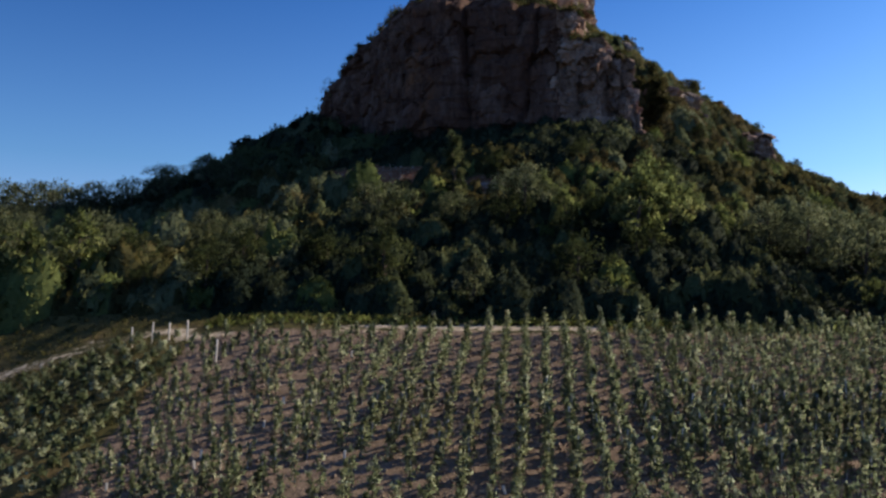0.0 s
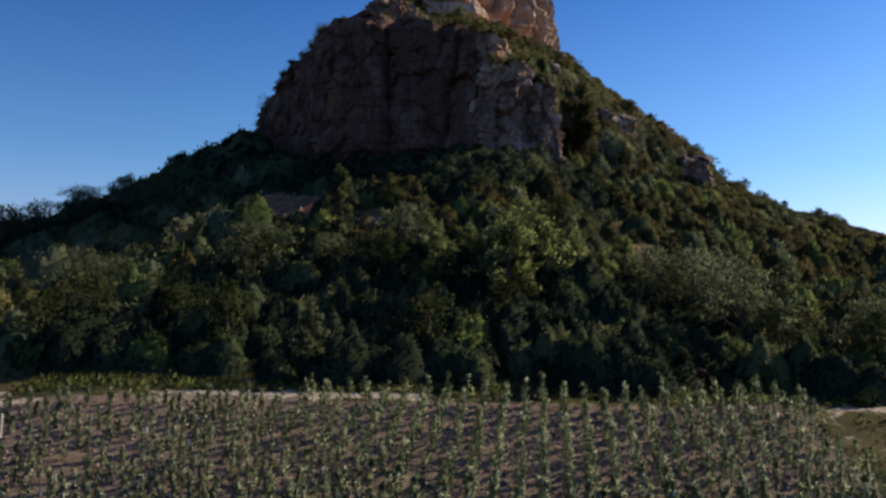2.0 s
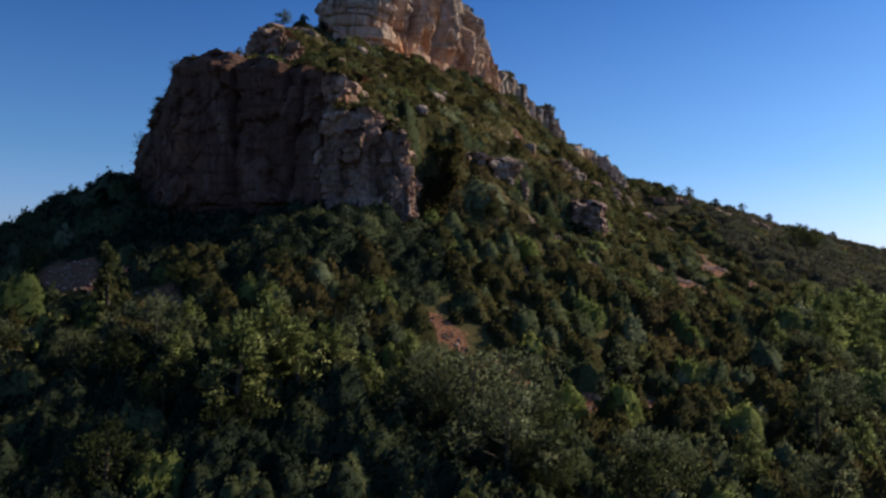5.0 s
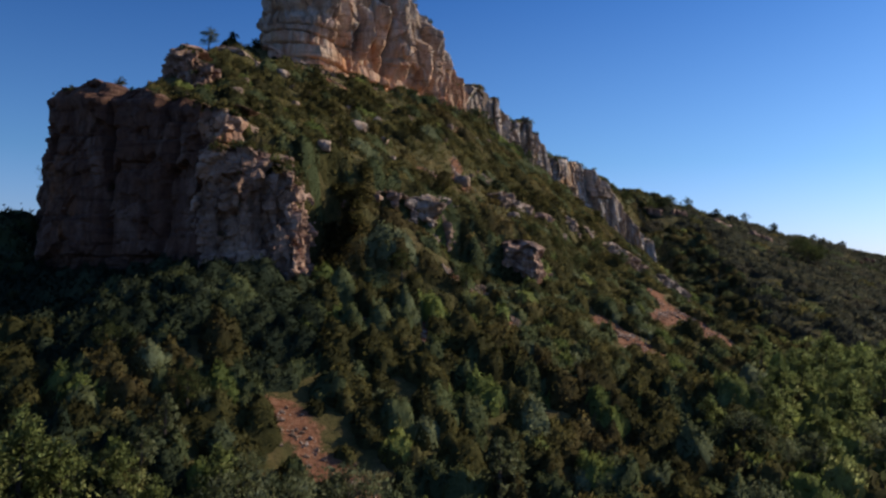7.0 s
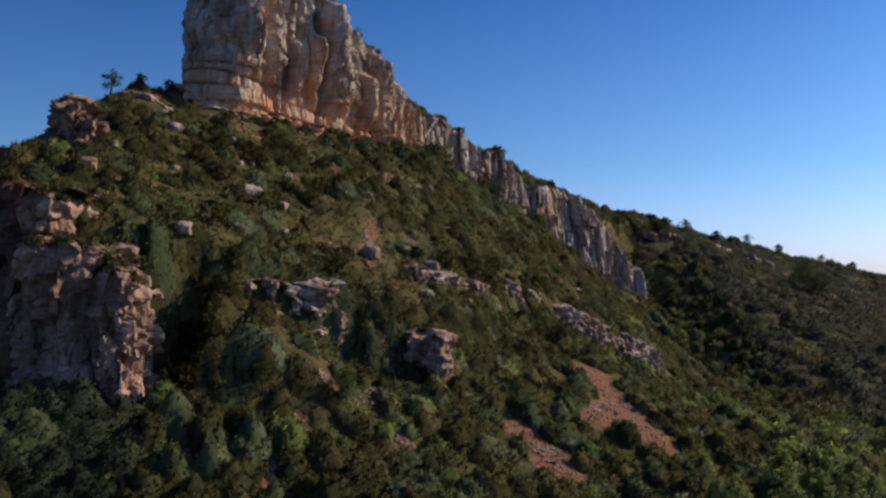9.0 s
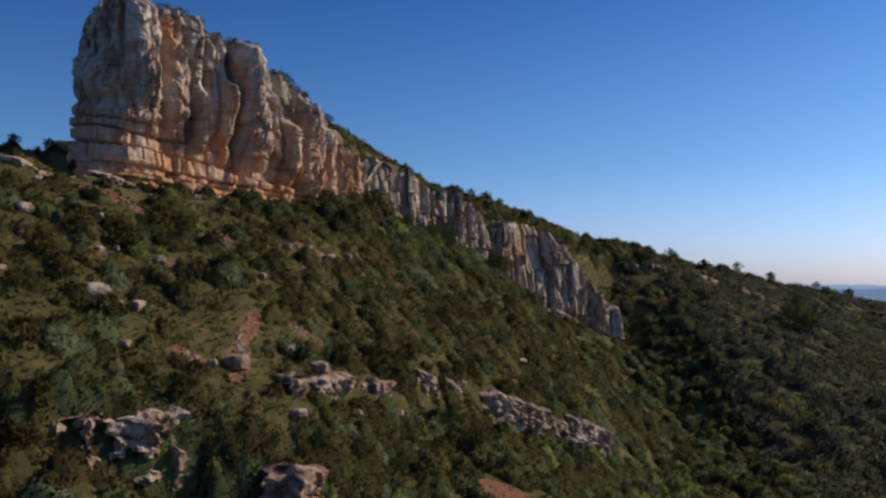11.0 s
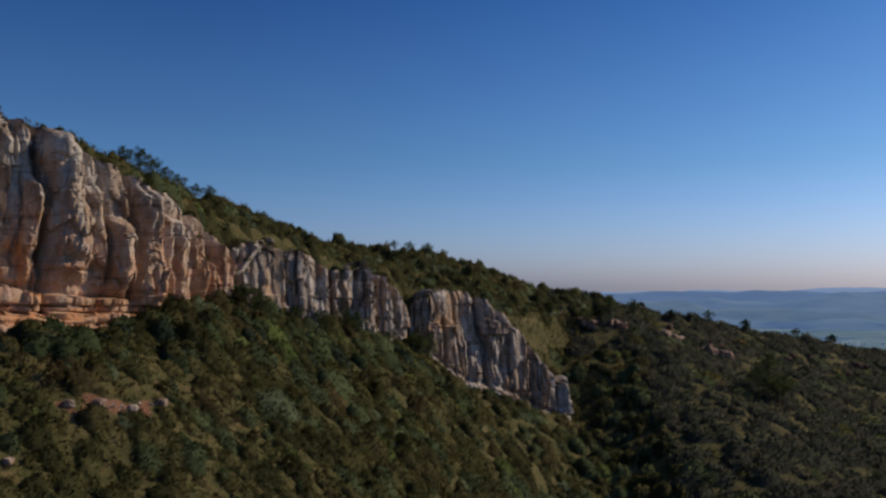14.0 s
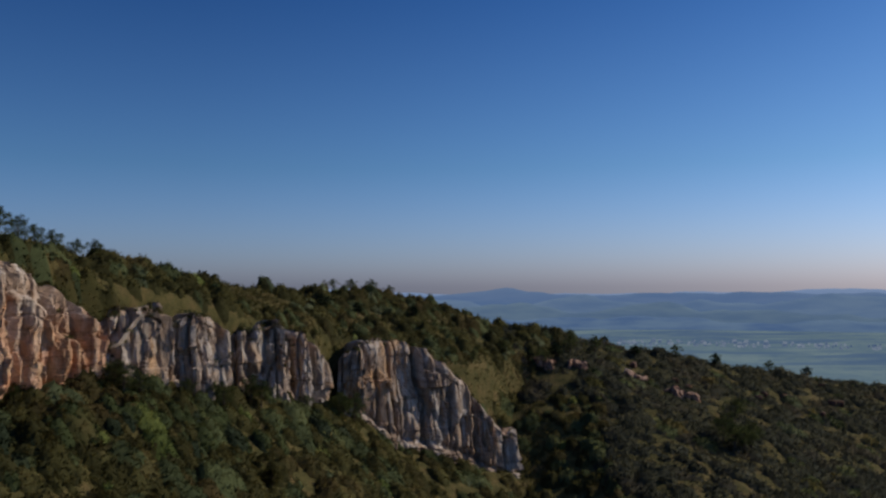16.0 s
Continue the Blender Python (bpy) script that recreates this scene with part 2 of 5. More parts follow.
def vnoise(x, y, z=0.0, seed=0):
    """Smooth value noise, 0 to 1."""
    x, y, z = np.broadcast_arrays(np.asarray(x, float), np.asarray(y, float), np.asarray(z, float))
    i, j, k = np.floor(x).astype(np.int64), np.floor(y).astype(np.int64), np.floor(z).astype(np.int64)
    u, v, w = x - i, y - j, z - k
    u, v, w = u * u * (3 - 2 * u), v * v * (3 - 2 * v), w * w * (3 - 2 * w)
    out = 0
    for a in (0, 1):
        for b in (0, 1):
            for c in (0, 1):
                out = out + _hash(i + a, j + b, k + c, seed) * (u if a else 1 - u) * (v if b else 1 - v) * (w if c else 1 - w)
    return out


def fbm(x, y, z=0.0, seed=0, octaves=4):
    out, amp, tot = 0, 1.0, 0.0
    for o in range(octaves):
        out = out + amp * vnoise(np.asarray(x) * 2 ** o, np.asarray(y) * 2 ** o, np.asarray(z) * 2 ** o, seed + o)
        tot += amp
        amp *= 0.5
    return out / tot


def cells(u, v, seed=0):
    """Cell noise: a random value per cell, and the distance to the nearest joint."""
    i, j = np.floor(u).astype(np.int64), np.floor(v).astype(np.int64)
    d1, d2, val = np.full(u.shape, 9.0), np.full(u.shape, 9.0), np.zeros(u.shape)
    for a in (-1, 0, 1):
        for b in (-1, 0, 1):
            cx, cy = i + a, j + b
            d = np.hypot(cx + _hash(cx, cy, 0, seed) - u, cy + _hash(cx, cy, 1, seed) - v)
            near = d < d1
            d2 = np.where(near, d1, np.minimum(d2, d))
            val = np.where(near, _hash(cx, cy, 2, seed), val)
            d1 = np.minimum(d1, d)
    return val, d2 - d1


def facets(u, v, seed=0):
    """Broken faces: each cell is a flat plane with its own offset and slope; and the distance to the nearest joint."""
    i, j = np.floor(u).astype(np.int64), np.floor(v).astype(np.int64)
    d1, d2, val = np.full(u.shape, 9.0), np.full(u.shape, 9.0), np.zeros(u.shape)
    for a in (-1, 0, 1):
        for b in (-1, 0, 1):
            cx, cy = i + a, j + b
            du, dv = u - cx - _hash(cx, cy, 0, seed), v - cy - _hash(cx, cy, 1, seed)
            d = np.hypot(du, dv)
            near = d < d1
            d2 = np.where(near, d1, np.minimum(d2, d))
            plane = (_hash(cx, cy, 2, seed) - 0.5) + 1.5 * (_hash(cx, cy, 3, seed) - 0.5) * du + 1.0 * (_hash(cx, cy, 4, seed) - 0.5) * dv
            val = np.where(near, plane, val)
            d1 = np.minimum(d1, d)
    return val, d2 - d1


def smooth(a, b, x):
    t = np.clip((x - a) / (b - a), 0, 1)
    return t * t * (3 - 2 * t)


def mesh_of(name, verts, faces, mats=(), slots=None, smoothed=False, tint=None):
    """A mesh from arrays; all faces have the same number of corners."""
    verts, faces = np.asarray(verts, np.float32), np.asarray(faces, np.int32)
    n, k = faces.shape
    me = bpy.data.meshes.new(name)
    me.vertices.add(len(verts))
    me.vertices.foreach_set("co", verts.ravel())
    me.loops.add(n * k)
    me.loops.foreach_set("vertex_index", faces.ravel())
    me.polygons.add(n)
    me.polygons.foreach_set("loop_start", np.arange(0, n * k, k, dtype=np.int32))
    me.polygons.foreach_set("loop_total", np.full(n, k, np.int32))
    for mt in mats:
        me.materials.append(mt)
    if slots is not None:
        me.polygons.foreach_set("material_index", np.asarray(slots, np.int32))
    me.polygons.foreach_set("use_smooth", np.full(n, smoothed))
    if tint is not None:
        at = me.attributes.new("tint", "FLOAT", "POINT")
        at.data.foreach_set("value", np.asarray(tint, np.float32))
    me.update(calc_edges=True)
    return me


def part(name, data, parent, label=""):
    ob = new(name, data)
    ob.parent = parent
    return tagged(ob, label) if label else ob


def thing(name, label, category, group="", kind="", at=None):
    ob = new(name)
    if at is not None:
        ob.location = at
    return tagged(ob, label, category, group, kind)


RNG = np.random.default_rng(7)


# ---- the lie of the land ----
def along(px, py, line):
    """For each place: distance to the line, its height there, the offset from it, and how far along it is."""
    best = np.full(px.shape, 1e9)
    hz, ox, oy, s_at = (np.zeros(px.shape) for _ in range(4))
    s0 = 0.0
    for (x0, y0, z0), (x1, y1, z1) in zip(line, line[1:]):
        dx, dy = x1 - x0, y1 - y0
        ln = math.hypot(dx, dy)
        t = np.clip(((px - x0) * dx + (py - y0) * dy) / ln ** 2, 0, 1)
        qx, qy = px - (x0 + t * dx), py - (y0 + t * dy)
        d = np.hypot(qx, qy)
        m = d < best
        best = np.where(m, d, best)
        hz, ox, oy, s_at = np.where(m, z0 + t * (z1 - z0), hz), np.where(m, qx, ox), np.where(m, qy, oy), np.where(m, s0 + t * ln, s_at)
        s0 += ln
    return best, hz, ox, oy, s_at


CREST = [(11, 150, 73.5), (20, 155, 71), (27, 163.5, 70),  (33, 188, 71), (43, 211, 66.5), (50, 223, 63.5), (57, 241, 58.5), (63, 247, 52), (72, 252, 48), (80, 258, 45.5), (88, 264, 44)]
FOOT = [(8, 144.5, 1.2), (13, 147.5, 2.2), (20, 153.8, 3.0), (25.5, 162, 2.6), (30, 172, 1.2), (33, 184, 0.6)]
KNOLL = [(-0.5, 130, 65.5), (1, 142, 72.5), (6, 152, 74)]
TOP = [(15, 168, 92), (20, 184, 89.4), (22, 200, 87.6), (26, 220, 85.1), (31, 242, 83.0), (38, 265, 81.7), (46, 287, 82.4), (62, 310, 78.5), (78, 319, 73.6), (97, 325, 69.8)]
SPUR = [(97, 325, 69.0), (154, 350, 57.5), (208, 372, 49), (320, 392, 22), (500, 430, -40)]
LOW = [(28, 95, 36.5), (15, 93.5, 39), (0, 97, 38.5), (-9, 104, 38.5), (-14, 114, 41), (-20, 124.5, 45), (-27, 131, 41.3), (-34, 139, 40), (-48, 134, 31.5), (-90, 150, 30)]
GULLY = [(88, 268, 0), (94, 240, 0), (103, 190, 0), (120, 120, 0)]
NOSE = [(-21, 140), (-17, 130.5), (-13, 123.5), (-8.2, 116), (-5, 109), (-3.5, 106.5), (4, 102), (11, 99), (16, 98.6), (20.2, 99.8), (21.6, 101.5), (23.5, 105.5), (26, 106.8), (28.5, 108.6), (30.8, 109.8), (36.5, 113.9), (46, 120), (51.5, 141), (59, 151), (72, 166), (82, 235), (87, 262), (84, 272),
        (40, 225), (0, 170), (-14, 160)]
UPPER = [(3, 160), (6.5, 155), (10.5, 153), (13, 157), (16.5, 161.5), (20, 166), (23.3, 171.5), (26, 178), (30, 188.5), (31.5, 194), (37.5, 206), (40.5, 214), (45, 222), (49.5, 230), (52.5, 240), (55, 247.5), (61, 251),
         (69, 257.5), (76, 264), (80, 270), (86, 290), (112, 345), (60, 460), (-120, 460), (-120, 200), (-8, 180)]


def softmax(a, b, k=3.0):
    return np.maximum(a, b) + k * np.log1p(np.exp(-np.abs(a - b) / k))


def inside(px, py, poly):
    """How far inside the outline a place lies (minus: outside)."""
    d = along(px, py, [(a, b, 0) for a, b in poly + poly[:1]])[0]
    hit = np.zeros(px.shape, bool)
    for (x0, y0), (x1, y1) in zip(poly, poly[1:] + poly[:1]):
        if y0 != y1:
            hit ^= ((y0 > py) != (y1 > py)) & (px < (x1 - x0) * (py - y0) / (y1 - y0) + x0)
    return np.where(hit, d, -d)


def land(x, y, rough=True):
    x, y = np.broadcast_arrays(np.asarray(x, float), np.asarray(y, float))
    # long slope under the cliffs, gentle down the nose and steep on the flanks
    d, hz, ox, oy, s = along(x, y, CREST)
    side = np.abs(ox) / np.sqrt(d * d + 60.0)
    upper_slope = hz - (0.36 + 0.47 * side) * d
    kd, kz, kx, ky, _ = along(x, y, KNOLL)
    upper_slope = softmax(upper_slope, kz - (0.48 + 0.40 * np.abs(kx) / np.sqrt(kd * kd + 60.0)) * kd, 0.8)
    # a hollow along the foot of the spire
    fd, fz, _, _, _ = along(x, y, FOOT)
    upper_slope = upper_slope - fz * np.exp(-(fd / 4.2) ** 2)
    # lower apron: in front of the crag, along the left flank, and out to the right
    ld, lz, lx, ly, _ = along(x, y, LOW)
    apron = lz - 0.52 * np.maximum(ld - 1.0, 0)
    right = 36 + np.where(y > 95, 0.33, 0.50) * (y - 95) - 0.30 * (x - 30) + 5.4 * np.exp(-((x - 30) / 6) ** 2 - ((y - 105) / 4) ** 2) + 3.6 * np.exp(-((x - 25.8) / 1.7) ** 2 - ((y - 104) / 2.8) ** 2)
    w = smooth(115, 150, y)
    right = right * (1 - w) + (upper_slope - 2.0) * w
    g = smooth(19.5, 26, x)
    lower = apron * (1 - g) + right * g
    nose_in = inside(x, y, NOSE)
    soft_edge = smooth(19.5, 21.5, x) * (1 - smooth(122, 134, y))
    nz = smooth(-0.2 - (2.0 - 0.3 * smooth(24, 26, x) + 2.3 * smooth(36, 38, x)) * soft_edge, 1.8 - 0.8 * soft_edge, nose_in)
    h = lower * (1 - nz) + np.maximum(upper_slope, lower) * nz
    # the spur behind the gully
    d2, hz2, ox2, oy2, _ = along(x, y, SPUR)
    spur = hz2 - np.where(oy2 < 0, 0.37, 0.5) * d2
    gd, _, _, _, gs = along(x, y, GULLY)
    spur = spur - 5 * np.exp(-(gd / 10) ** 2) * (1 - smooth(60, 140, gs))
    base = np.where(y < 50, 14.5 + 0.30 * (y - 36), 18.7 + 0.17 * (y - 50))
    base = np.minimum(base, 31.0) - 0.13 * np.maximum(x - 60, 0) - 0.05 * np.maximum(-x - 40, 0)
    base = base - (0.10 * np.maximum(-x - 10, 0) + 0.20 * np.maximum(-x - 17, 0)) * (1 - smooth(48, 60, y))
    h = softmax(h, np.maximum(spur, -30), 1.2)
    h = softmax(h, np.maximum(base, -20.0), 0.8)
    # the plateau behind the cliff edge
    d3, hz3, ox3, oy3, _ = along(x, y, TOP)
    up = smooth(0.0, 5.5, inside(x, y, UPPER))
    h = h * (1 - up) + np.maximum(h, hz3 - np.where(0.9 * ox3 - 0.43 * oy3 < 0, 1.2, 0.47) * d3) * up
    far = smooth(400, 1100, np.hypot(x - 60, y - 200))
    h = h * (1 - far) - 120.0 * far
    if rough:
        near = 1 - smooth(300, 500, np.hypot(x - 60, y - 150))
        wild = smooth(50, 58, y) * near
        h = h + wild * (2.2 * (fbm(x * 0.06, y * 0.06, 0, 3) - 0.5) + 1.0 * (fbm(x * 0.3, y * 0.3, 0, 5, 3) - 0.5))
        h = h + (1 - wild) * near * 0.18 * (fbm(x * 0.9, y * 0.9, 0, 9, 3) - 0.5)
    return h


def z_at(x, y):
    return float(land(np.array([x]), np.array([y]))[0])


def axis(lo, hi, step, far_lo, far_hi):
    mid = list(np.arange(lo, hi + 0.01, step))
    out, s = [], step
    while (out[-1] if out else hi) < far_hi:
        s *= 1.28
        out.append((out[-1] if out else hi) + s)
    back, s = [], step
    while (back[-1] if back else lo) > far_lo:
        s *= 1.28
        back.append((back[-1] if back else lo) - s)
    return np.array(back[::-1] + mid + out)


SOIL_STRIPS = [  # bare red earth: a line of places and its half width
    ([(25, 80), (28.2, 76.6), (33, 74.1)], 1.2),
    ([(35.6, 74.2), (39, 75.5), (44, 76.9)], 0.9),
    ([(58.9, 130.5), (61, 126), (62.6, 120.5), (64.4, 116.4)], 1.9),
    ([(60, 122), (58.2, 117.6)], 1.5),
    ([(51.4, 111.2), (53, 109), (55.2, 107)], 1.8),
    ([(2.6, 79.6), (4.4, 77.4)], 1.5),
    ([(-10.5, 90), (-6.3, 86), (-3.6, 83.6)], 2.6),
    ([(33.5, 96.5), (33.8, 93)], 0.4),
    ([(34.5, 104.5), (36.2, 104.8)], 0.55),
    ([(32.3, 98.4), (34.4, 100.8)], 0.6),
    ([(27.3, 93), (29.1, 92.4)], 0.8),
    ([(41.7, 103.4), (42, 102)], 0.7),
    ([(35, 125.2), (35.8, 123.6)], 0.8),
    ([(31.6, 147), (35.4, 149.5), (38, 155.5)], 0.4),
    ([(31.6, 120), (33.2, 120.2)], 0.7),
    ([(25.6, 141), (28, 142)], 0.8),
    ([(37.8, 134), (40, 134.6)], 0.8),
    ([(45.3, 95.2), (46, 94)], 0.6),
    ([(12, 138), (19, 138.6)], 0.8),
    ([(34, 150), (38, 153.5)], 0.8),
    ([(25, 134), (25.6, 131)], 0.6),
    ([(34.6, 131), (34.8, 125), (36.4, 120)], 0.65),
    ([(38.6, 109), (38, 105)], 0.6),
]


def strip_mask(x, y, line, half):
    d = along(x, y, [(a, b, 0) for a, b in line])[0]
    half = half * (0.35 + 1.3 * fbm(x * 0.45, y * 0.45, 0, 61, 3))
    return 1 - smooth(half * 0.5, half * 1.6, d)


def bare_mask(x, y):
    out = np.zeros(np.shape(x))
    for line, half in SOIL_STRIPS:
        out = np.maximum(out, strip_mask(x, y, line, half))
    return out


def field_mask(x, y):
    return smooth(-14.6, -13.8, x) * (1 - smooth(29, 31, x)) * (1 - smooth(48.9, 49.4, y - 0.045 * np.maximum(x, 0)))


def track_mask(x, y):
    a = strip_mask(x, y, [(-15, 49.4), (-4, 49.7), (9, 49.9)], 0.55)
    a = np.maximum(a, 0.55 * strip_mask(x, y, [(-27, 49.4), (-20, 50.8), (-15, 49.8)], 1.0))
    a = np.maximum(a, 0.5 * strip_mask(x, y, [(31, 51), (32, 45), (33.5, 36)], 0.7))
    return np.maximum(a, 0.8 * strip_mask(x, y, [(30, 49.7), (40, 50.3), (60, 51.0)], 0.4))


def build_ground():
    xs, ys = axis(-70, 190, 1.25, -4900, 4900), axis(24, 344, 1.25, -1500, 4900)
    X, Y = np.meshgrid(xs, ys)
    Z = land(X, Y)
    nx, ny = len(xs), len(ys)
    idx = np.arange(nx * ny).reshape(ny, nx)
    F = np.stack([idx[:-1, :-1], idx[:-1, 1:], idx[1:, 1:], idx[1:, :-1]], -1).reshape(-1, 4)
    me = mesh_of("ground", np.stack([X, Y, Z], -1).reshape(-1, 3), F, [M_GROUND], smoothed=True)
    for nm, val in (("field", field_mask(X, Y)), ("bare", bare_mask(X, Y)), ("track", track_mask(X, Y))):
        at = me.attributes.new(nm, "FLOAT", "POINT")
        at.data.foreach_set("value", np.asarray(val, np.float32).ravel())
    tagged(new("ground", me), "hillside of dry grass, vineyard soil and bare red earth", "ground", kind="structure")


build_ground()


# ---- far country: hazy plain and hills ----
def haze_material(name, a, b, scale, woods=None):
    """Distance with its blue air haze painted in as emission; woods: dark bands across a plain."""
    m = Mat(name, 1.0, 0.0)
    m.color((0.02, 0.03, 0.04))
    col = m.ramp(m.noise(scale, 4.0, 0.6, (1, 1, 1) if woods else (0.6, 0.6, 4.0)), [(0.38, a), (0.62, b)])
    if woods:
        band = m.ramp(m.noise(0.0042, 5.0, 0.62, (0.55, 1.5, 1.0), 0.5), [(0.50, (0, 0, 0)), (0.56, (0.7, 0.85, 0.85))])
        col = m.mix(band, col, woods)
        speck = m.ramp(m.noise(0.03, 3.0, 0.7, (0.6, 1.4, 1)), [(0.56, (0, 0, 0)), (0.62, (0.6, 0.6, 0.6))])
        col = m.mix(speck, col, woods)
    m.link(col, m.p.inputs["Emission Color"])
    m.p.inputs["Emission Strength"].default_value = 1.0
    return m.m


def build_far():
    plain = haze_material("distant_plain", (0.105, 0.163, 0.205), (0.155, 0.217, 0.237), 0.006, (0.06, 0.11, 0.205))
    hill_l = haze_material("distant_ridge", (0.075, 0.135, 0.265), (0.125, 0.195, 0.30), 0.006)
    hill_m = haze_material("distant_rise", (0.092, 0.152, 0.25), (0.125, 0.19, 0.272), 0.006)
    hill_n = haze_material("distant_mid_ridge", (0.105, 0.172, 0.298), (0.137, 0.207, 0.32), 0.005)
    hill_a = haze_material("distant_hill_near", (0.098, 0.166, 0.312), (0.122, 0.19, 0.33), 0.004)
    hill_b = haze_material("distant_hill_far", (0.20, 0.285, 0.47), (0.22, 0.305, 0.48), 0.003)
    # the houses get the same painted haze glow, they are not lamps
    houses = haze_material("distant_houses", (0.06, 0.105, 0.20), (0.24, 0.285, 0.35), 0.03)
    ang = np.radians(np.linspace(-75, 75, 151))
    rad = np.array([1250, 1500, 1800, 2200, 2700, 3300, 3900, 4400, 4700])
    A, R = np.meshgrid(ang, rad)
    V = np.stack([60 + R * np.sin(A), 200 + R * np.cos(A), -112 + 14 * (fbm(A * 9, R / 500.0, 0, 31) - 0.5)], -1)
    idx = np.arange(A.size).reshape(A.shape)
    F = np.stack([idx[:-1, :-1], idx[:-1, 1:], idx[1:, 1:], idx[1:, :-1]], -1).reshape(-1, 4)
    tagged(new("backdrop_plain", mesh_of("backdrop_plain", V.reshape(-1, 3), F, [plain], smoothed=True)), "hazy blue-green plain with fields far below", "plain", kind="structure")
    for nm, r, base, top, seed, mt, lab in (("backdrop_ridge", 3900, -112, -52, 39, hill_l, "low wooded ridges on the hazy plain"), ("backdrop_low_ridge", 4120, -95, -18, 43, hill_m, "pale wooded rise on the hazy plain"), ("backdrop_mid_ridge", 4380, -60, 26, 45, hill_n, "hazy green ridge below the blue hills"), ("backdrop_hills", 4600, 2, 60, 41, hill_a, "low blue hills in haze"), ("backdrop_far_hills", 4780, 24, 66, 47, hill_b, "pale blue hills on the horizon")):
        a = np.radians(np.linspace(-75, 75, 301))
        prof = base + (top - base) * fbm(a * 11.0, 0 * a, 0, seed, 4) * 1.6
        rows = []
        for dr, f in ((-60, 0.0), (-45, 0.45), (-20, 0.85), (0, 1.0), (60, 0.3)):
            rows.append(np.stack([60 + (r + dr) * np.sin(a), 200 + (r + dr) * np.cos(a), -125 + (prof + 125) * f], -1))
        V = np.stack(rows)
        idx = np.arange(V.shape[0] * V.shape[1]).reshape(V.shape[:2])
        F = np.stack([idx[:-1, :-1], idx[:-1, 1:], idx[1:, 1:], idx[1:, :-1]], -1).reshape(-1, 4)
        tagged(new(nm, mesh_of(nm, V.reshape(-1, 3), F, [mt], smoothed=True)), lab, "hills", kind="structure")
    rng = np.random.default_rng(5)      # a village strung across the plain
    n = 200
    a, r = np.radians(3 + 26 * rng.random(n)), 2750 + 240 * rng.random(n)
    s = 2 + 4 * rng.random(n) ** 2
    c = np.array([(-1, -0.7, -2), (1, -0.7, -2), (1, 0.7, -2), (-1, 0.7, -2), (-1, -0.7, 1), (1, -0.7, 1), (1, 0.7, 1), (-1, 0.7, 1), (-1, 0, 1.7), (1, 0, 1.7)], float)
    V = np.stack([60 + r * np.sin(a), 200 + r * np.cos(a), np.full(n, -108.0)], -1)[:, None] + c[None] * s[:, None, None]
    f = np.array([(0, 1, 5, 4), (1, 2, 6, 5), (2, 3, 7, 6), (3, 0, 4, 7), (4, 5, 9, 8), (6, 7, 8, 9)])
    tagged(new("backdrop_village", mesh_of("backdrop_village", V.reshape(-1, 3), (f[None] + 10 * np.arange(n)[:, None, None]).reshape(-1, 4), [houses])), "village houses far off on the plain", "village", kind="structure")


build_far()


# ---- rock ----
def resample(line, step):
    P = np.array(line, float)
    s = np.concatenate([[0], np.cumsum(np.hypot(*np.diff(P[:, :2], axis=0).T))])
    n = max(4, int(s[-1] / step))
    t = np.linspace(0, s[-1], n + 1)
    out = np.stack([np.interp(t, s, P[:, i]) for i in range(P.shape[1])], -1)
    for _ in range(3):
        out[1:-1] = 0.25 * out[:-2] + 0.5 * out[1:-1] + 0.25 * out[2:]
    return out, t


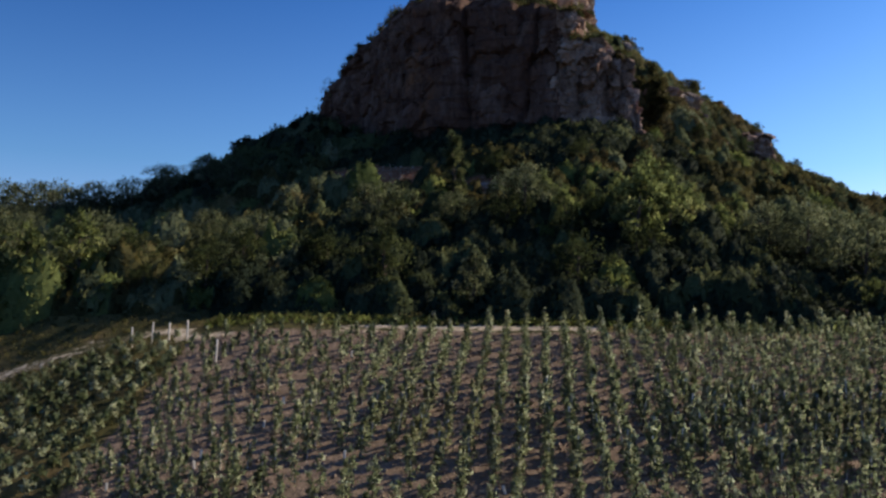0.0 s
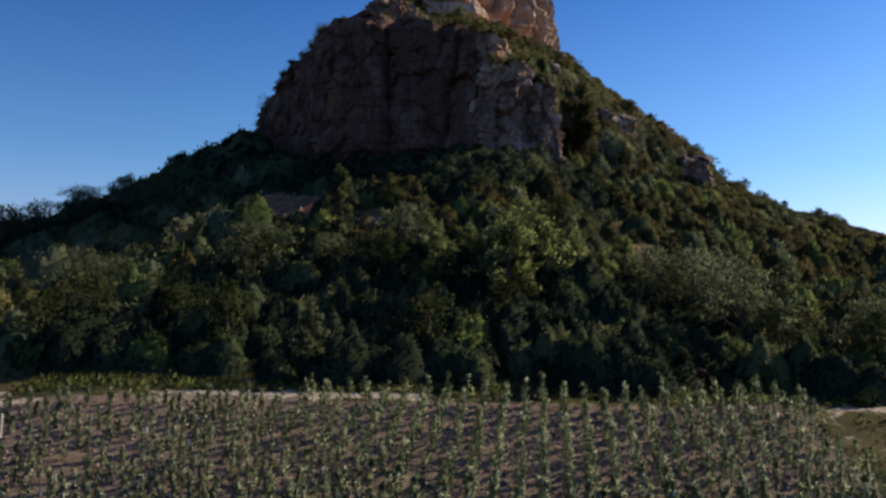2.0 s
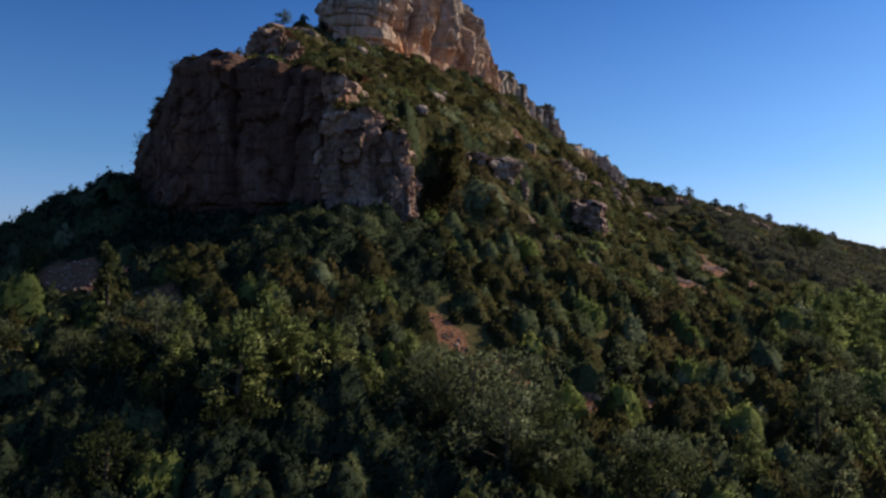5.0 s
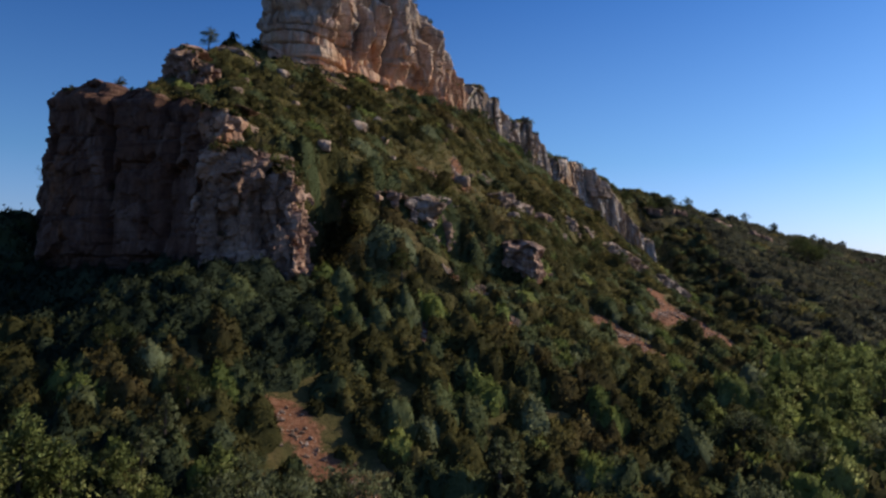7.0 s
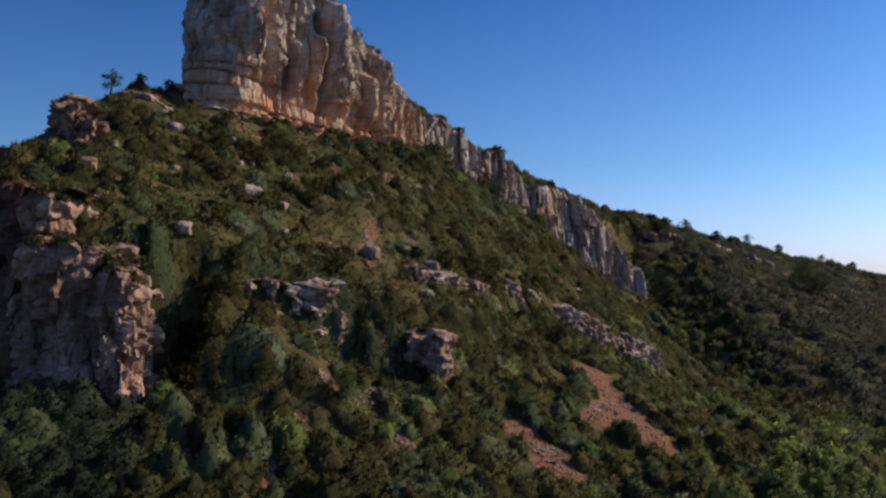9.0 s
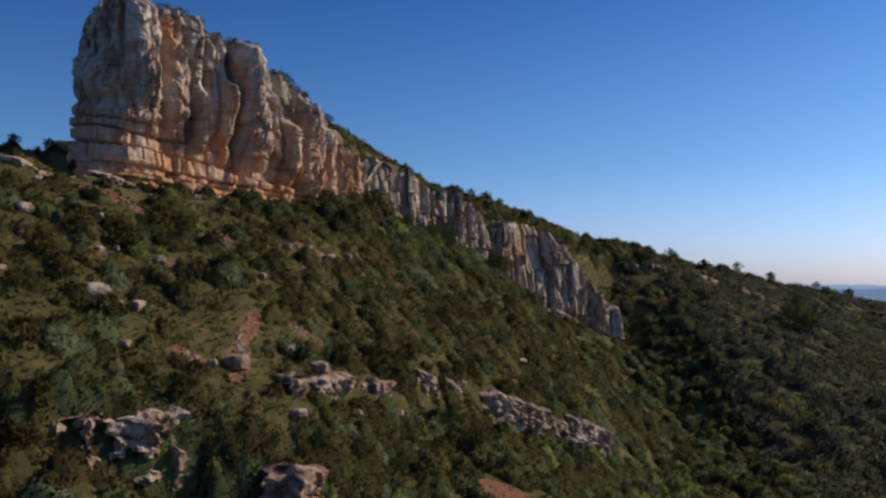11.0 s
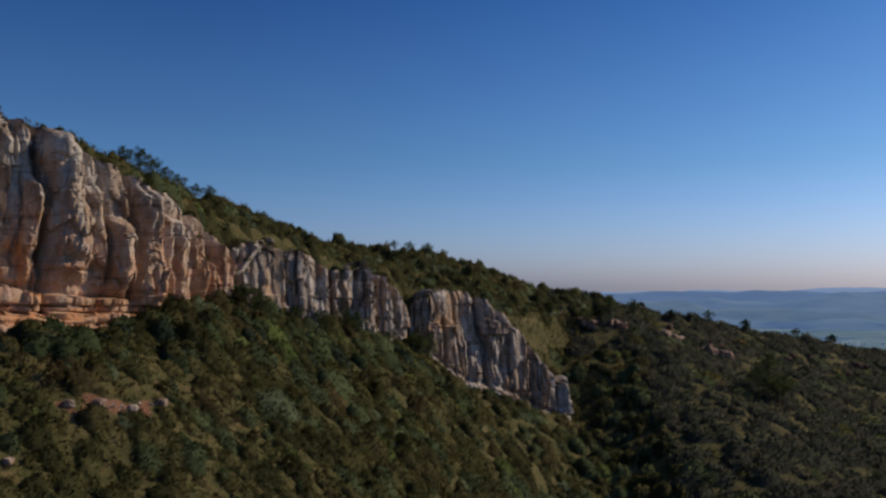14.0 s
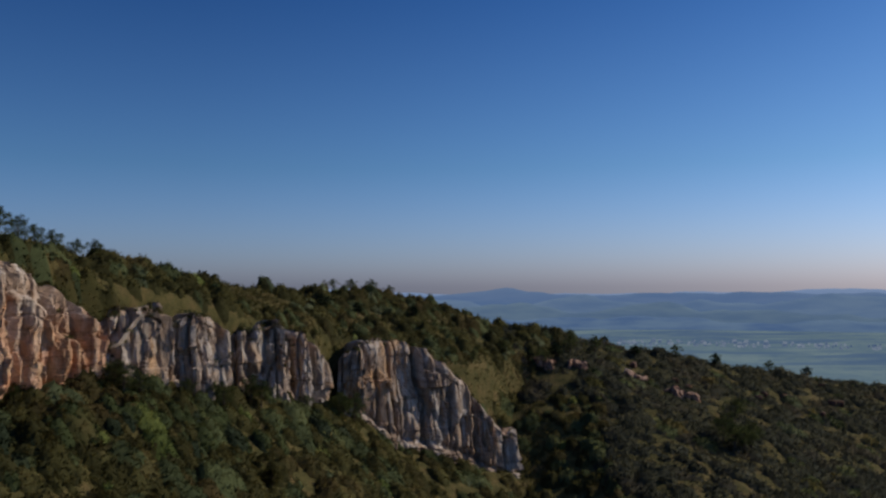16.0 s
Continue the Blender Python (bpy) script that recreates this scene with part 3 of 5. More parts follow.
def cliff(line, step, mat, seed, deep=14.0, lean=0.12, flute=1.2, flute_w=5.0, block=(1.6, 2.4), block_amp=0.5, beds=0.0, bed_top=0.35, back_drop=10.0, top_rough=0.8, strata=0.0, bed_h=1.1, foot_out=1.6, sub=0.36, pillars=(), bed_fade=None, cracks=0.0):
    """A rock face along a line of (x, y, foot, top), with buttresses, joints and beds, and the top behind it."""
    L, t = resample(line, step)
    tang = np.gradient(L[:, :2], axis=0)
    tang /= np.linalg.norm(tang, axis=1)[:, None]
    nor = np.stack([tang[:, 1], -tang[:, 0]], -1)
    hmax = float((L[:, 3] - L[:, 2]).max())
    nv = max(8, int(hmax / step))
    v = np.linspace(0, 1, nv + 1)
    T, Vv = np.meshgrid(t, v)
    foot, top = L[:, 2][None, :], L[:, 3][None, :]
    topn = top + top_rough * 2 * (fbm(T * 0.45, 0 * T + seed, 0, seed + 1, 4) - 0.5)
    Z = foot + (topn - foot) * Vv
    warp = 1.4 * (fbm(T * 0.2, Z * 0.12, 0, seed + 9, 3) - 0.5)

    def columns(width, sd, slant, round_by):
        """Bulging upright pillars of uneven width with deep clefts between them."""
        q = T / width + slant * warp + 1.7 * (vnoise(T / width * 0.5, 0 * T, 0, sd + 20) - 0.5) + 0.28 * (vnoise(T / width * 0.7, Z / 11.0, 0, sd) - 0.5)
        k = np.floor(q).astype(np.int64)
        band = np.floor(Z / 8.0 + _hash(k, 0 * k, 4, sd) * 7.0).astype(np.int64)
        f = q - k
        off = 1.1 * (_hash(k, 0 * k, 1, sd) - 0.5) + 0.5 * (_hash(k, band, 2, sd) - 0.5)
        tilt = (_hash(k, band * 0, 3, sd) - 0.4) * 1.3 + 0.4 * (_hash(k, band, 5, sd) - 0.5)
        edge = np.minimum(f, 1 - f)
        bulge = np.sqrt(np.clip(1 - (2 * f - 1) ** 2, 0, 1))
        return off + tilt * (f - 0.5) + round_by * np.minimum(bulge, 0.86) - 0.55 * np.exp(-(edge / 0.055) ** 2)
    c1, e1 = facets(T / block[0] + 0.5 * warp, Z / block[1], seed + 3)
    c2 = facets(T / (block[0] * 0.42) + 0.4 * warp, Z / (block[1] * 0.40) + warp, seed + 4)[0]
    column = columns(flute_w, seed + 2, 0.4, 0.32) + sub * columns(flute_w * 0.40, seed + 5, 0.8, 0.0) + 0.8 * (fbm(T * 0.12, Z * 0.06, 0, seed, 3) - 0.5)
    if pillars:         # great rounded pillars at their own places
        body = np.zeros(T.shape)
        for k, (at, half, out) in enumerate(pillars):
            mid = at + 1.7 * (fbm(Z / 9.0 + 3.7 * k, 0 * Z, 0, seed + 31, 3) - 0.5)
            wide = half * (1.05 + 0.7 * (fbm(Z / 5.0 + 9.1 * k, 0 * Z, 0, seed + 33, 3) - 0.5))
            ends = 0.62 + 0.42 * ((k * 0.618) % 1.0) + 0.1 * (fbm(T * 0.5, 0 * T, 0, seed + 37, 2) - 0.5)
            swell = out * (0.6 + 0.8 * fbm(Z / 5.0 + 5.3 * k, T / 6.0, 0, seed + 35, 3)) * (1 - 0.65 * smooth(ends - 0.07, ends, Vv))
            body = np.maximum(body, swell * np.clip(1 - ((T - mid) / wide) ** 2, 0, 1) ** 0.7)
        column = 1.6 * body / flute + 0.24 * column - 1.1 / flute * np.exp(-(body / 0.28) ** 2)
    disp = (0.9 if pillars else 0.0) + flute * (column - column.mean()) + 2.4 * block_amp * c1 + 1.1 * block_amp * c2
    disp -= 0.35 * block_amp * np.exp(-(e1 / 0.06) ** 2)
    disp += 0.35 * (fbm(T * 0.9, Z * 0.7, 0, seed + 6, 4) - 0.5)
    if cracks:          # upright fissures, each running over part of the height
        q = T / 1.9 + 0.35 * warp + 1.5 * (vnoise(T * 0.31, 0 * T, 0, seed + 41) - 0.5) + 0.25 * (fbm(T * 0.3, Z * 0.35, 0, seed + 43, 3) - 0.5)
        k = np.floor(q + 0.5).astype(np.int64)
        f = np.abs(q + 0.5 - k - 0.5)
        run = smooth(0.38, 0.55, fbm(k * 7.3, Z / 7.0, 0, seed + 45, 2) + 0.25 * (_hash(k, 0 * k, 5, seed) - 0.5))
        kq = np.floor(q).astype(np.int64)
        disp -= cracks * run * np.exp(-(f / 0.10) ** 2)
        disp += 0.45 * cracks * (_hash(kq, 0 * kq, 8, seed) - 0.5)
    if strata:
        ph = Z / bed_h + 2.2 * fbm(T * 0.10, Z * 0.10, 0, seed + 14, 3)
        fl = np.floor(ph)
        kv, ke = cells(T / 4.5 + 5.3 * fl, fl + 0.5, seed + 15)
        disp += strata * (1.6 * (_hash(fl.astype(np.int64), 0 * fl.astype(np.int64), 3, seed) - 0.5) + 1.3 * (kv - 0.5) - 0.6 * np.exp(-((ph - fl - 0.03) / 0.12) ** 2) - 0.5 * np.exp(-(ke / 0.07) ** 2))
    if beds:
        brow = bed_top * (1.0 + 0.55 * (fbm(T * 0.07, 0 * T, 0, seed + 17, 3) - 0.5))
        if bed_fade:
            brow = brow * (1 - 0.62 * smooth(*bed_fade, T))
        zone = 1 - smooth(brow * 0.72, brow, Vv)
        ph = (Z + 0.09 * T) / 1.6 + 1.3 * vnoise(Z * 0.42, 0 * Z, 0, seed + 13) + 1.2 * fbm(T * 0.08, Z * 0.15, 0, seed + 7, 3)
        fl = np.floor(ph)
        stepf = ph - fl
        bk, be = cells(T / (3.2 + 3.2 * _hash(fl.astype(np.int64), 0 * fl.astype(np.int64), 6, seed)) + 3.1 * fl, fl + 0.5 + 0 * T, seed + 8)
        stair = np.maximum(brow - Vv + 0.06 * (stepf - 0.5), 0.0) / brow
        own = _hash(fl.astype(np.int64), 0 * fl.astype(np.int64), 7, seed) - 0.5
        disp = disp * (1 - (0.78 if pillars else 0.5) * zone) + zone * beds * (foot_out * stair ** 1.2 + 1.1 * own + 1.1 * (bk - 0.5) - 1.0 * np.exp(-((stepf - 0.03) / 0.15) ** 2) - 0.5 * np.exp(-(be / 0.07) ** 2))
        disp -= beds * 1.2 * np.exp(-((Vv - brow) / 0.035) ** 2)
    disp -= lean * (Z - foot)
    disp -= 0.8 * smooth(0.9, 1.0, Vv) ** 2
    X, Y = L[:, 0][None, :] + nor[:, 0][None, :] * disp, L[:, 1][None, :] + nor[:, 1][None, :] * disp
    rows = [np.stack([X, Y, Z], -1)]
    nb = max(4, int(deep / 1.2))
    for k in range(1, nb + 1):
        f = k / nb
        dd = disp[-1] - 0.2 - f * deep
        xb, yb = L[:, 0] + nor[:, 0] * dd, L[:, 1] + nor[:, 1] * dd
        zb = topn[0] - back_drop * smooth(0.15, 1.0, np.array(f)) + 1.0 * (fbm(xb * 0.5, yb * 0.5, 0, seed + 12, 3) - 0.5) * (1 if k < nb else 0)
        rows.append(np.stack([xb, yb, zb], -1)[None])
    V = np.concatenate(rows)
    idx = np.arange(V.shape[0] * V.shape[1]).reshape(V.shape[:2])
    F = np.stack([idx[:-1, :-1], idx[:-1, 1:], idx[1:, 1:], idx[1:, :-1]], -1).reshape(-1, 4)
    return mesh_of("rock", V.reshape(-1, 3), F, [mat], smoothed=False), V


LOWER_CRAG = [(-23, 141, 38, 44), (-21, 131, 37, 49.5), (-16.8, 124, 36, 54.5), (-12, 116.5, 35.5, 57.4), (-8.6, 109, 35, 57.8), (-6.4, 105, 35, 58), (-2, 103, 35, 58.2), (5, 99.5, 35.5, 56.5), (10.6, 96.7, 36, 54.8), (13, 96.2, 36, 54.2), (14.4, 97.6, 36, 53.4), (15.2, 100.6, 38, 52), (16, 104, 40, 51)]
CORNER = [(11.6, 99.5, 40, 54.4), (12.8, 97.0, 40, 54.5), (15.0, 97.2, 40, 54.2), (17.3, 100.2, 41, 53.5), (18.0, 103, 44, 53.5), (17.6, 106.5, 47, 53.8)]
MIDDLE = [(12.6, 97.4, 38, 51), (14.4, 95.0, 36, 50.5), (17.4, 94.9, 36, 50.2), (19.0, 96.6, 37, 50.4), (19.6, 100.6, 41, 50.8), (19.4, 104.5, 45, 51)]
STEP = [(15.6, 98.5, 36, 48.4), (17.2, 95.8, 35, 48.2), (19.8, 94.7, 34.5, 48.2), (22.3, 94.9, 34.5, 48.4), (23.6, 96.6, 34.5, 48.8), (23.6, 99.8, 36, 49.4), (23.0, 103.5, 39, 49.4), (22.4, 106.5, 42, 49.2)]
SPIRE = [(0, 166, 74, 88), (2.6, 156, 72, 91.5), (4.2, 151, 70, 93.4), (12.2, 147.8, 68.5, 94), (14.6, 152, 67.5, 94.1), (18, 158, 66.5, 93.1), (21.5, 162.5, 66, 91.4), (25, 168, 66, 89.1), (28, 174, 67, 86.8), (30.5, 180.5, 68, 84.3), (33, 187.5, 69, 81.2), (33.2, 192, 70, 77)]
SECOND = [(32, 191, 68, 77), (35.5, 193.5, 67.5, 80), (38.6, 198.8, 66.5, 80.2), (39.3, 200.4, 66.5, 79.4), (37.0, 201.6, 67, 78.4), (37.6, 203.2, 67, 78), (40.8, 203.4, 66, 78.8), (43.7, 210, 65, 77.4), (43.4, 213, 65, 74)]
THIRD = [(42, 214, 64, 75), (44, 214.8, 64, 75.6), (46.6, 217.4, 62.5, 76.6), (49.6, 218.4, 61, 77.2), (50.6, 221, 61.2, 76.6), (48.4, 223.2, 62.5, 75), (48.8, 224.8, 63, 75.4), (51.8, 226, 62.5, 75), (53.6, 229, 63, 72.5), (52.8, 232, 63, 70)]
LAST = [(53, 243, 60, 69), (57.5, 243, 57, 71.5), (61.5, 246, 52, 72.5), (66, 249.5, 49, 71.8), (71.5, 253.5, 47, 69.8), (77, 259, 44, 64), (81, 261.8, 42.5, 57), (85.2, 264.5, 42, 51), (86.5, 270, 44, 52)]
OUTCROP = [(-5.5, 134, 59, 67.4), (-4, 128.2, 58, 68.2), (-0.8, 124.8, 58, 68.4), (2.2, 123.8, 58, 67.0), (4.4, 125, 59, 65.6), (5, 128, 61, 65.4)]

PILLARS = [(5, 4, 1.0), (11.5, 3.6, 1.0), (19.8, 4.6, 0.9), (27.2, 2.7, 2.2), (32.9, 1.7, 1.6), (35.4, 1.3, 1.9), (38.0, 1.5, 0.5), (40.2, 1.05, 1.6), (44.2, 2.7, 2.5),
           (48.0, 1.5, 1.2), (51.0, 1.7, 1.8), (55.8, 2.0, 1.9), (60.6, 3.0, 1.7), (66.3, 2.6, 1.4), (71.4, 2.1, 1.0)]     # metres along the tall cliff, half width, bulge
ROCK_TOPS = {}
for line, st, mt, seed, kw, nm, lab in (
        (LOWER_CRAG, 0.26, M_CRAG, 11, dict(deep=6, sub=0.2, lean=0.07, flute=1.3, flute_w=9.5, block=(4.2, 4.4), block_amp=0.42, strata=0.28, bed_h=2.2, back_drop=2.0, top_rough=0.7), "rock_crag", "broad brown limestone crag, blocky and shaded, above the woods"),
        (CORNER, 0.2, M_CORNER, 19, dict(deep=3.0, sub=0.3, lean=0.05, flute=0.4, flute_w=3.4, block=(2.0, 2.2), block_amp=0.5, strata=0.22, bed_h=1.8, back_drop=0.4, top_rough=0.6), "rock_corner", "brown broken limestone corner of the shaded crag"),
        (MIDDLE, 0.2, M_CORNER, 31, dict(deep=3.4, sub=0.3, lean=0.05, flute=0.4, flute_w=3.4, block=(1.9, 1.7), block_amp=0.5, strata=0.22, bed_h=1.5, back_drop=0.6, top_rough=0.6), "rock_corner", "dark bedded limestone tier below the top of the crag's corner"),
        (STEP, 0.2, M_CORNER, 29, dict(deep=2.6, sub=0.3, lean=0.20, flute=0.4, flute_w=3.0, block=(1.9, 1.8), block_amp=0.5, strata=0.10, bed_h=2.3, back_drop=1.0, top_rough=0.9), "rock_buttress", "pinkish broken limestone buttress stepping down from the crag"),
        (SPIRE, 0.22, M_SPIRE, 23, dict(deep=5, sub=0.3, lean=0.05, flute=2.2, flute_w=6.6, block=(2.0, 3.6), block_amp=0.36, beds=0.9, bed_top=0.40, back_drop=4.0, strata=0.07, bed_h=1.6, foot_out=2.6, pillars=PILLARS, bed_fade=(44, 62), cracks=0.95), "rock_spire", "towering fluted limestone cliff with an ochre bedded foot"),
        (SECOND, 0.28, M_GREY, 37, dict(deep=6, sub=0.25, lean=0.12, flute=2.0, flute_w=8.0, block=(3.0, 6.5), block_amp=0.42, back_drop=4.0, cracks=1.1), "rock_cliff", "grey fluted limestone cliff with scrub on top"),
        (THIRD, 0.28, M_GREY, 53, dict(deep=6, sub=0.25, lean=0.12, flute=2.5, flute_w=7.0, block=(3.0, 7.0), block_amp=0.42, back_drop=3.0, cracks=1.2), "rock_cliff", "grey limestone cliff split by a dark cleft"),
        (LAST, 0.28, M_GREY, 71, dict(deep=6, sub=0.25, lean=0.16, flute=2.5, flute_w=9.0, block=(3.6, 8.0), block_amp=0.42, beds=0.6, bed_top=0.2, back_drop=2.0, cracks=1.2), "rock_cliff", "rounded grey limestone buttress streaked ochre at its foot"),
        (OUTCROP, 0.25, M_CORNER, 83, dict(deep=2.5, lean=0.2, flute=0.4, flute_w=3.0, block=(1.6, 1.6), block_amp=0.6, strata=0.3, bed_h=1.0, back_drop=0.5), "rock_outcrop", "brown rock outcrop on the grassy nose")):
    me, ROCK_TOPS[seed] = cliff(line, st, mt, seed, **kw)
    tagged(new(nm, me), lab, "cliff" if "cliff" in nm or "spire" in nm else "rock", kind="structure")

TERRACE = [(-1, 139.5), (4, 141.4), (9, 141.6), (13.5, 141), (17, 142.2), (20.4, 146), (23.4, 151)]
COURSE = [(2.6, 148.2), (7.4, 145.8), (12.4, 144.4), (15.0, 146.4), (17.5, 150.6), (20.8, 156.2), (24.2, 160.8), (27.4, 166.2)]
for line, seed, rise, mt, block, bed_h, lab in ((TERRACE, 161, 0.9, M_LEDGE, (2.6, 1.1), 0.75, "long thin limestone terrace in the grass under the tall cliff"), (COURSE, 163, 2.0, M_SPIRE, (2.6, 2.0), 2.1, "course of great rounded blocks along the foot of the tall cliff")):
    steps = resample([(x, y, 0, 0) for x, y in line], 2.0)[0]
    steps = [(x, y, z_at(x, y) - 1.2, z_at(x, y) + rise) for x, y, _, _ in steps]
    me, ROCK_TOPS[seed] = cliff(steps, 0.22, mt, seed, deep=3.4, lean=0.22, flute=0.35, flute_w=4.0, sub=0.2, block=block, block_amp=0.3, back_drop=0.5, top_rough=0.4, strata=0.42, bed_h=bed_h)
    tagged(new("rock_terrace", me), lab, "rock", kind="structure")

# ledges of pale rock that step along the slope
LEDGE_FIRST = ([(23.4, 106, 41.5, 46.0), (24.4, 104.0, 41, 46.5), (27.0, 104.1, 41, 46.5), (27.6, 106.4, 42, 46.4)], 101)
LEDGE_SECOND = ([(26.6, 108.4, 43, 47.6), (27.4, 106.6, 42, 47.8), (30.2, 107.6, 42, 47.8), (30.8, 110.6, 44, 47.8)], 103)
LEDGE_THIRD = ([(30.2, 111.4, 43, 47.6), (30.6, 109.2, 42.5, 47.6), (32.6, 110, 43, 47.7), (34.9, 111.6, 43, 47.6), (35.4, 114.4, 44, 47.6)], 105)
LEDGE_LOW = ([(39.8, 116.4, 40, 43.0), (40.8, 113.6, 38.5, 43.3), (44.4, 112.8, 38.5, 42.9), (45.4, 116.8, 39, 42.9)], 107)
LEDGE_MIDDLE = ([(38.2, 123.6, 46.5, 48.8), (40.8, 122.4, 45.5, 49.2), (43.2, 126.6, 45, 49), (44.6, 131, 45, 48.6)], 139)
LEDGE_DARK = ([(44, 131, 45, 47.4), (46.8, 133.2, 44, 47.8), (48.8, 138, 44.5, 47.6)], 131)
LEDGE_LONG = ([(47.4, 139.5, 45, 47.6), (50.4, 139.8, 43, 48.0), (53.6, 144.4, 42, 47), (55.2, 149, 42.5, 46.0)], 109)
LEDGE_STEP = ([(54.8, 147.8, 41, 45.0), (58.2, 149.4, 39, 45.0), (62.2, 153.4, 37, 43.4), (65, 158.5, 37, 41.8)], 113)
LEDGE_END = ([(65, 158.5, 36, 40.6), (69, 161.6, 34, 40), (72.8, 166.6, 32.5, 38), (74, 171, 33, 37)], 127)
LEDGES = [LEDGE_FIRST, LEDGE_SECOND, LEDGE_THIRD, LEDGE_LOW, LEDGE_MIDDLE, LEDGE_DARK, LEDGE_LONG, LEDGE_STEP, LEDGE_END]
for line, seed in LEDGES:
    shift = [(x, y, min(z0, z_at(x, y) - 1.2), z1) for x, y, z0, z1 in line]
    me, ROCK_TOPS[seed] = cliff(shift, 0.24, M_LEDGE, seed, deep=2.6, lean=0.10, flute=0.3, flute_w=2.6, sub=0.3, block=(1.5, 1.2), block_amp=0.36, back_drop=0.6, top_rough=0.5, strata=0.28, bed_h=0.95)
    bpy.data.meshes.remove(me)
    V = ROCK_TOPS[seed]
    at = np.array([shift[0][0], shift[0][1], shift[0][2]])
    root = thing("rock_ledge", "pale jointed limestone ledge in the scrub", "rock", "ledges on the slope", at=tuple(at))
    brng = np.random.default_rng(seed)
    c0 = 0
    while c0 < V.shape[1] - 1:  # joints split the ledge into blocks
        c1 = min(V.shape[1] - 1, c0 + int(brng.integers(6, 14)))
        if V.shape[1] - 1 - c1 < 4:
            c1 = V.shape[1] - 1
        G = V[:, c0:c1 + 1] - at
        k = np.arange(G.shape[0] * G.shape[1]).reshape(G.shape[:2])
        part("block", mesh_of("block", G.reshape(-1, 3), np.stack([k[:-1, :-1], k[:-1, 1:], k[1:, 1:], k[1:, :-1]], -1).reshape(-1, 4), [M_CORNER if seed in (101, 103, 107, 131) else M_LEDGE]), root)
        c0 = c1


for line, seed in (([(90, 306.5, 60, 64), (92, 304, 58, 64.2), (95, 303, 58, 63.8), (97, 305, 59, 63.5)], 141), ([(98, 306.5, 58, 63.8), (100, 304.4, 57, 64), (103.5, 304, 57, 63), (105, 306, 58, 62.6)], 149),
                   ([(124, 307, 51, 56.4), (126, 304.6, 50, 57), (130, 305, 49, 56), (133.5, 306.5, 49, 55)], 151), ([(114, 309, 55, 59.5), (117, 307, 54, 60), (121, 308.6, 54, 58.8)], 157)):
    shift = [(x, y, min(z0, z_at(x, y) - 1.5), max(z1, z_at(x, y) + 1.2)) for x, y, z0, z1 in line]
    me, ROCK_TOPS[seed] = cliff(shift, 0.5, M_CORNER, seed, deep=3.5, lean=0.1, flute=0.8, flute_w=2.6, block=(1.6, 2.4), block_amp=0.5, back_drop=2.0, top_rough=1.0)
    tagged(new("far_crag", me), "small pale rock face among the spur's scrub", "rock", "rock faces on the far spur")


def boulder(name, at, size, seed, mat, label, group=""):
    """A lumpy block of stone, sunk a little into the ground."""
    bm = bmesh.new()
    bmesh.ops.create_icosphere(bm, subdivisions=3, radius=1.0)
    P = np.array([v.co for v in bm.verts])
    F = np.array([[v.index for v in f.verts] for f in bm.faces])
    bm.free()
    P = P * 0.55 + 0.45 * np.clip(P * 1.3, -0.75, 0.75)
    c = fbm(P[:, 0] * 1.1 + seed, P[:, 1] * 1.1, P[:, 2] * 1.1, seed, 3)
    q = np.floor(fbm(P[:, 0] * 1.7 + seed, P[:, 1] * 1.7, P[:, 2] * 1.7, seed + 5, 2) * 6) / 6
    P = P * (0.62 + 0.55 * c + 0.35 * q)[:, None] * np.array(size) * 0.5
    me = mesh_of("boulder", P, F, [mat])
    ob = new(name, me)
    ob.matrix_world = pose(at[0], at[1], at[2] + size[2] * 0.16, 0, 0, (seed * 47) % 360)
    return tagged(ob, label, "rock", group)


BOULDERS = [(23.5, 120.9, 2.0), (26.3, 122.7, 1.5), (12.6, 108, 1.8), (41.3, 129.6, 2.0), (12.8, 127, 1.5), (32.8, 139, 0.9), (43, 131, 1.4), (38.5, 129, 1.2), (17, 117, 0.9), (22.5, 105.5, 1.6), (30, 133, 0.8),
            (47, 160, 1.3), (61, 172, 1.6), (64.5, 170, 1.5), (9, 112, 1.2), (48.5, 133, 1.3), (20, 128, 0.8), (15, 133, 0.9), (28, 117, 0.9), (45.5, 127, 1.3), (5, 110, 1.3), (41.8, 120.6, 1.5), (35.8, 122, 1.9), (33, 148, 1.1), (35, 150, 1.3), (37, 153, 1.0), (38.6, 156, 1.2)]
for k, (x, y, sz) in enumerate(BOULDERS):
    boulder("boulder", (x, y, z_at(x, y)), (sz * 1.15, sz, sz * 0.85), 200 + k, M_LEDGE, "pale grey limestone boulder half sunk in the slope", "boulders on the slope")
brng = np.random.default_rng(404)
for k in range(24):  # smaller stones strewn over the nose
    x, y = 3 + 40 * brng.random(), 104 + 42 * brng.random()
    if inside(np.array([x]), np.array([y]), NOSE)[0] > 1.0 and inside(np.array([x]), np.array([y]), UPPER)[0] < -2:
        sz = 0.55 + 0.55 * brng.random()
        boulder("boulder", (x, y, z_at(x, y) + 0.15), (sz * 1.2, sz, sz * 0.85), 330 + k, M_LEDGE, "pale grey limestone boulder half sunk in the slope", "boulders on the slope")
RUBBLE = (24.4, 55.0)
for k in range(14):
    x, y = RUBBLE[0] + RNG.random() * 3.4, RUBBLE[1] + RNG.random() * 1.2
    boulder("rubble_stone", (x, y, z_at(x, y) + 0.25 * (k % 2)), (0.7, 0.6, 0.5), 240 + k, M_CRAG, "pinkish stone of a rubble heap below the wood", "rubble heap")
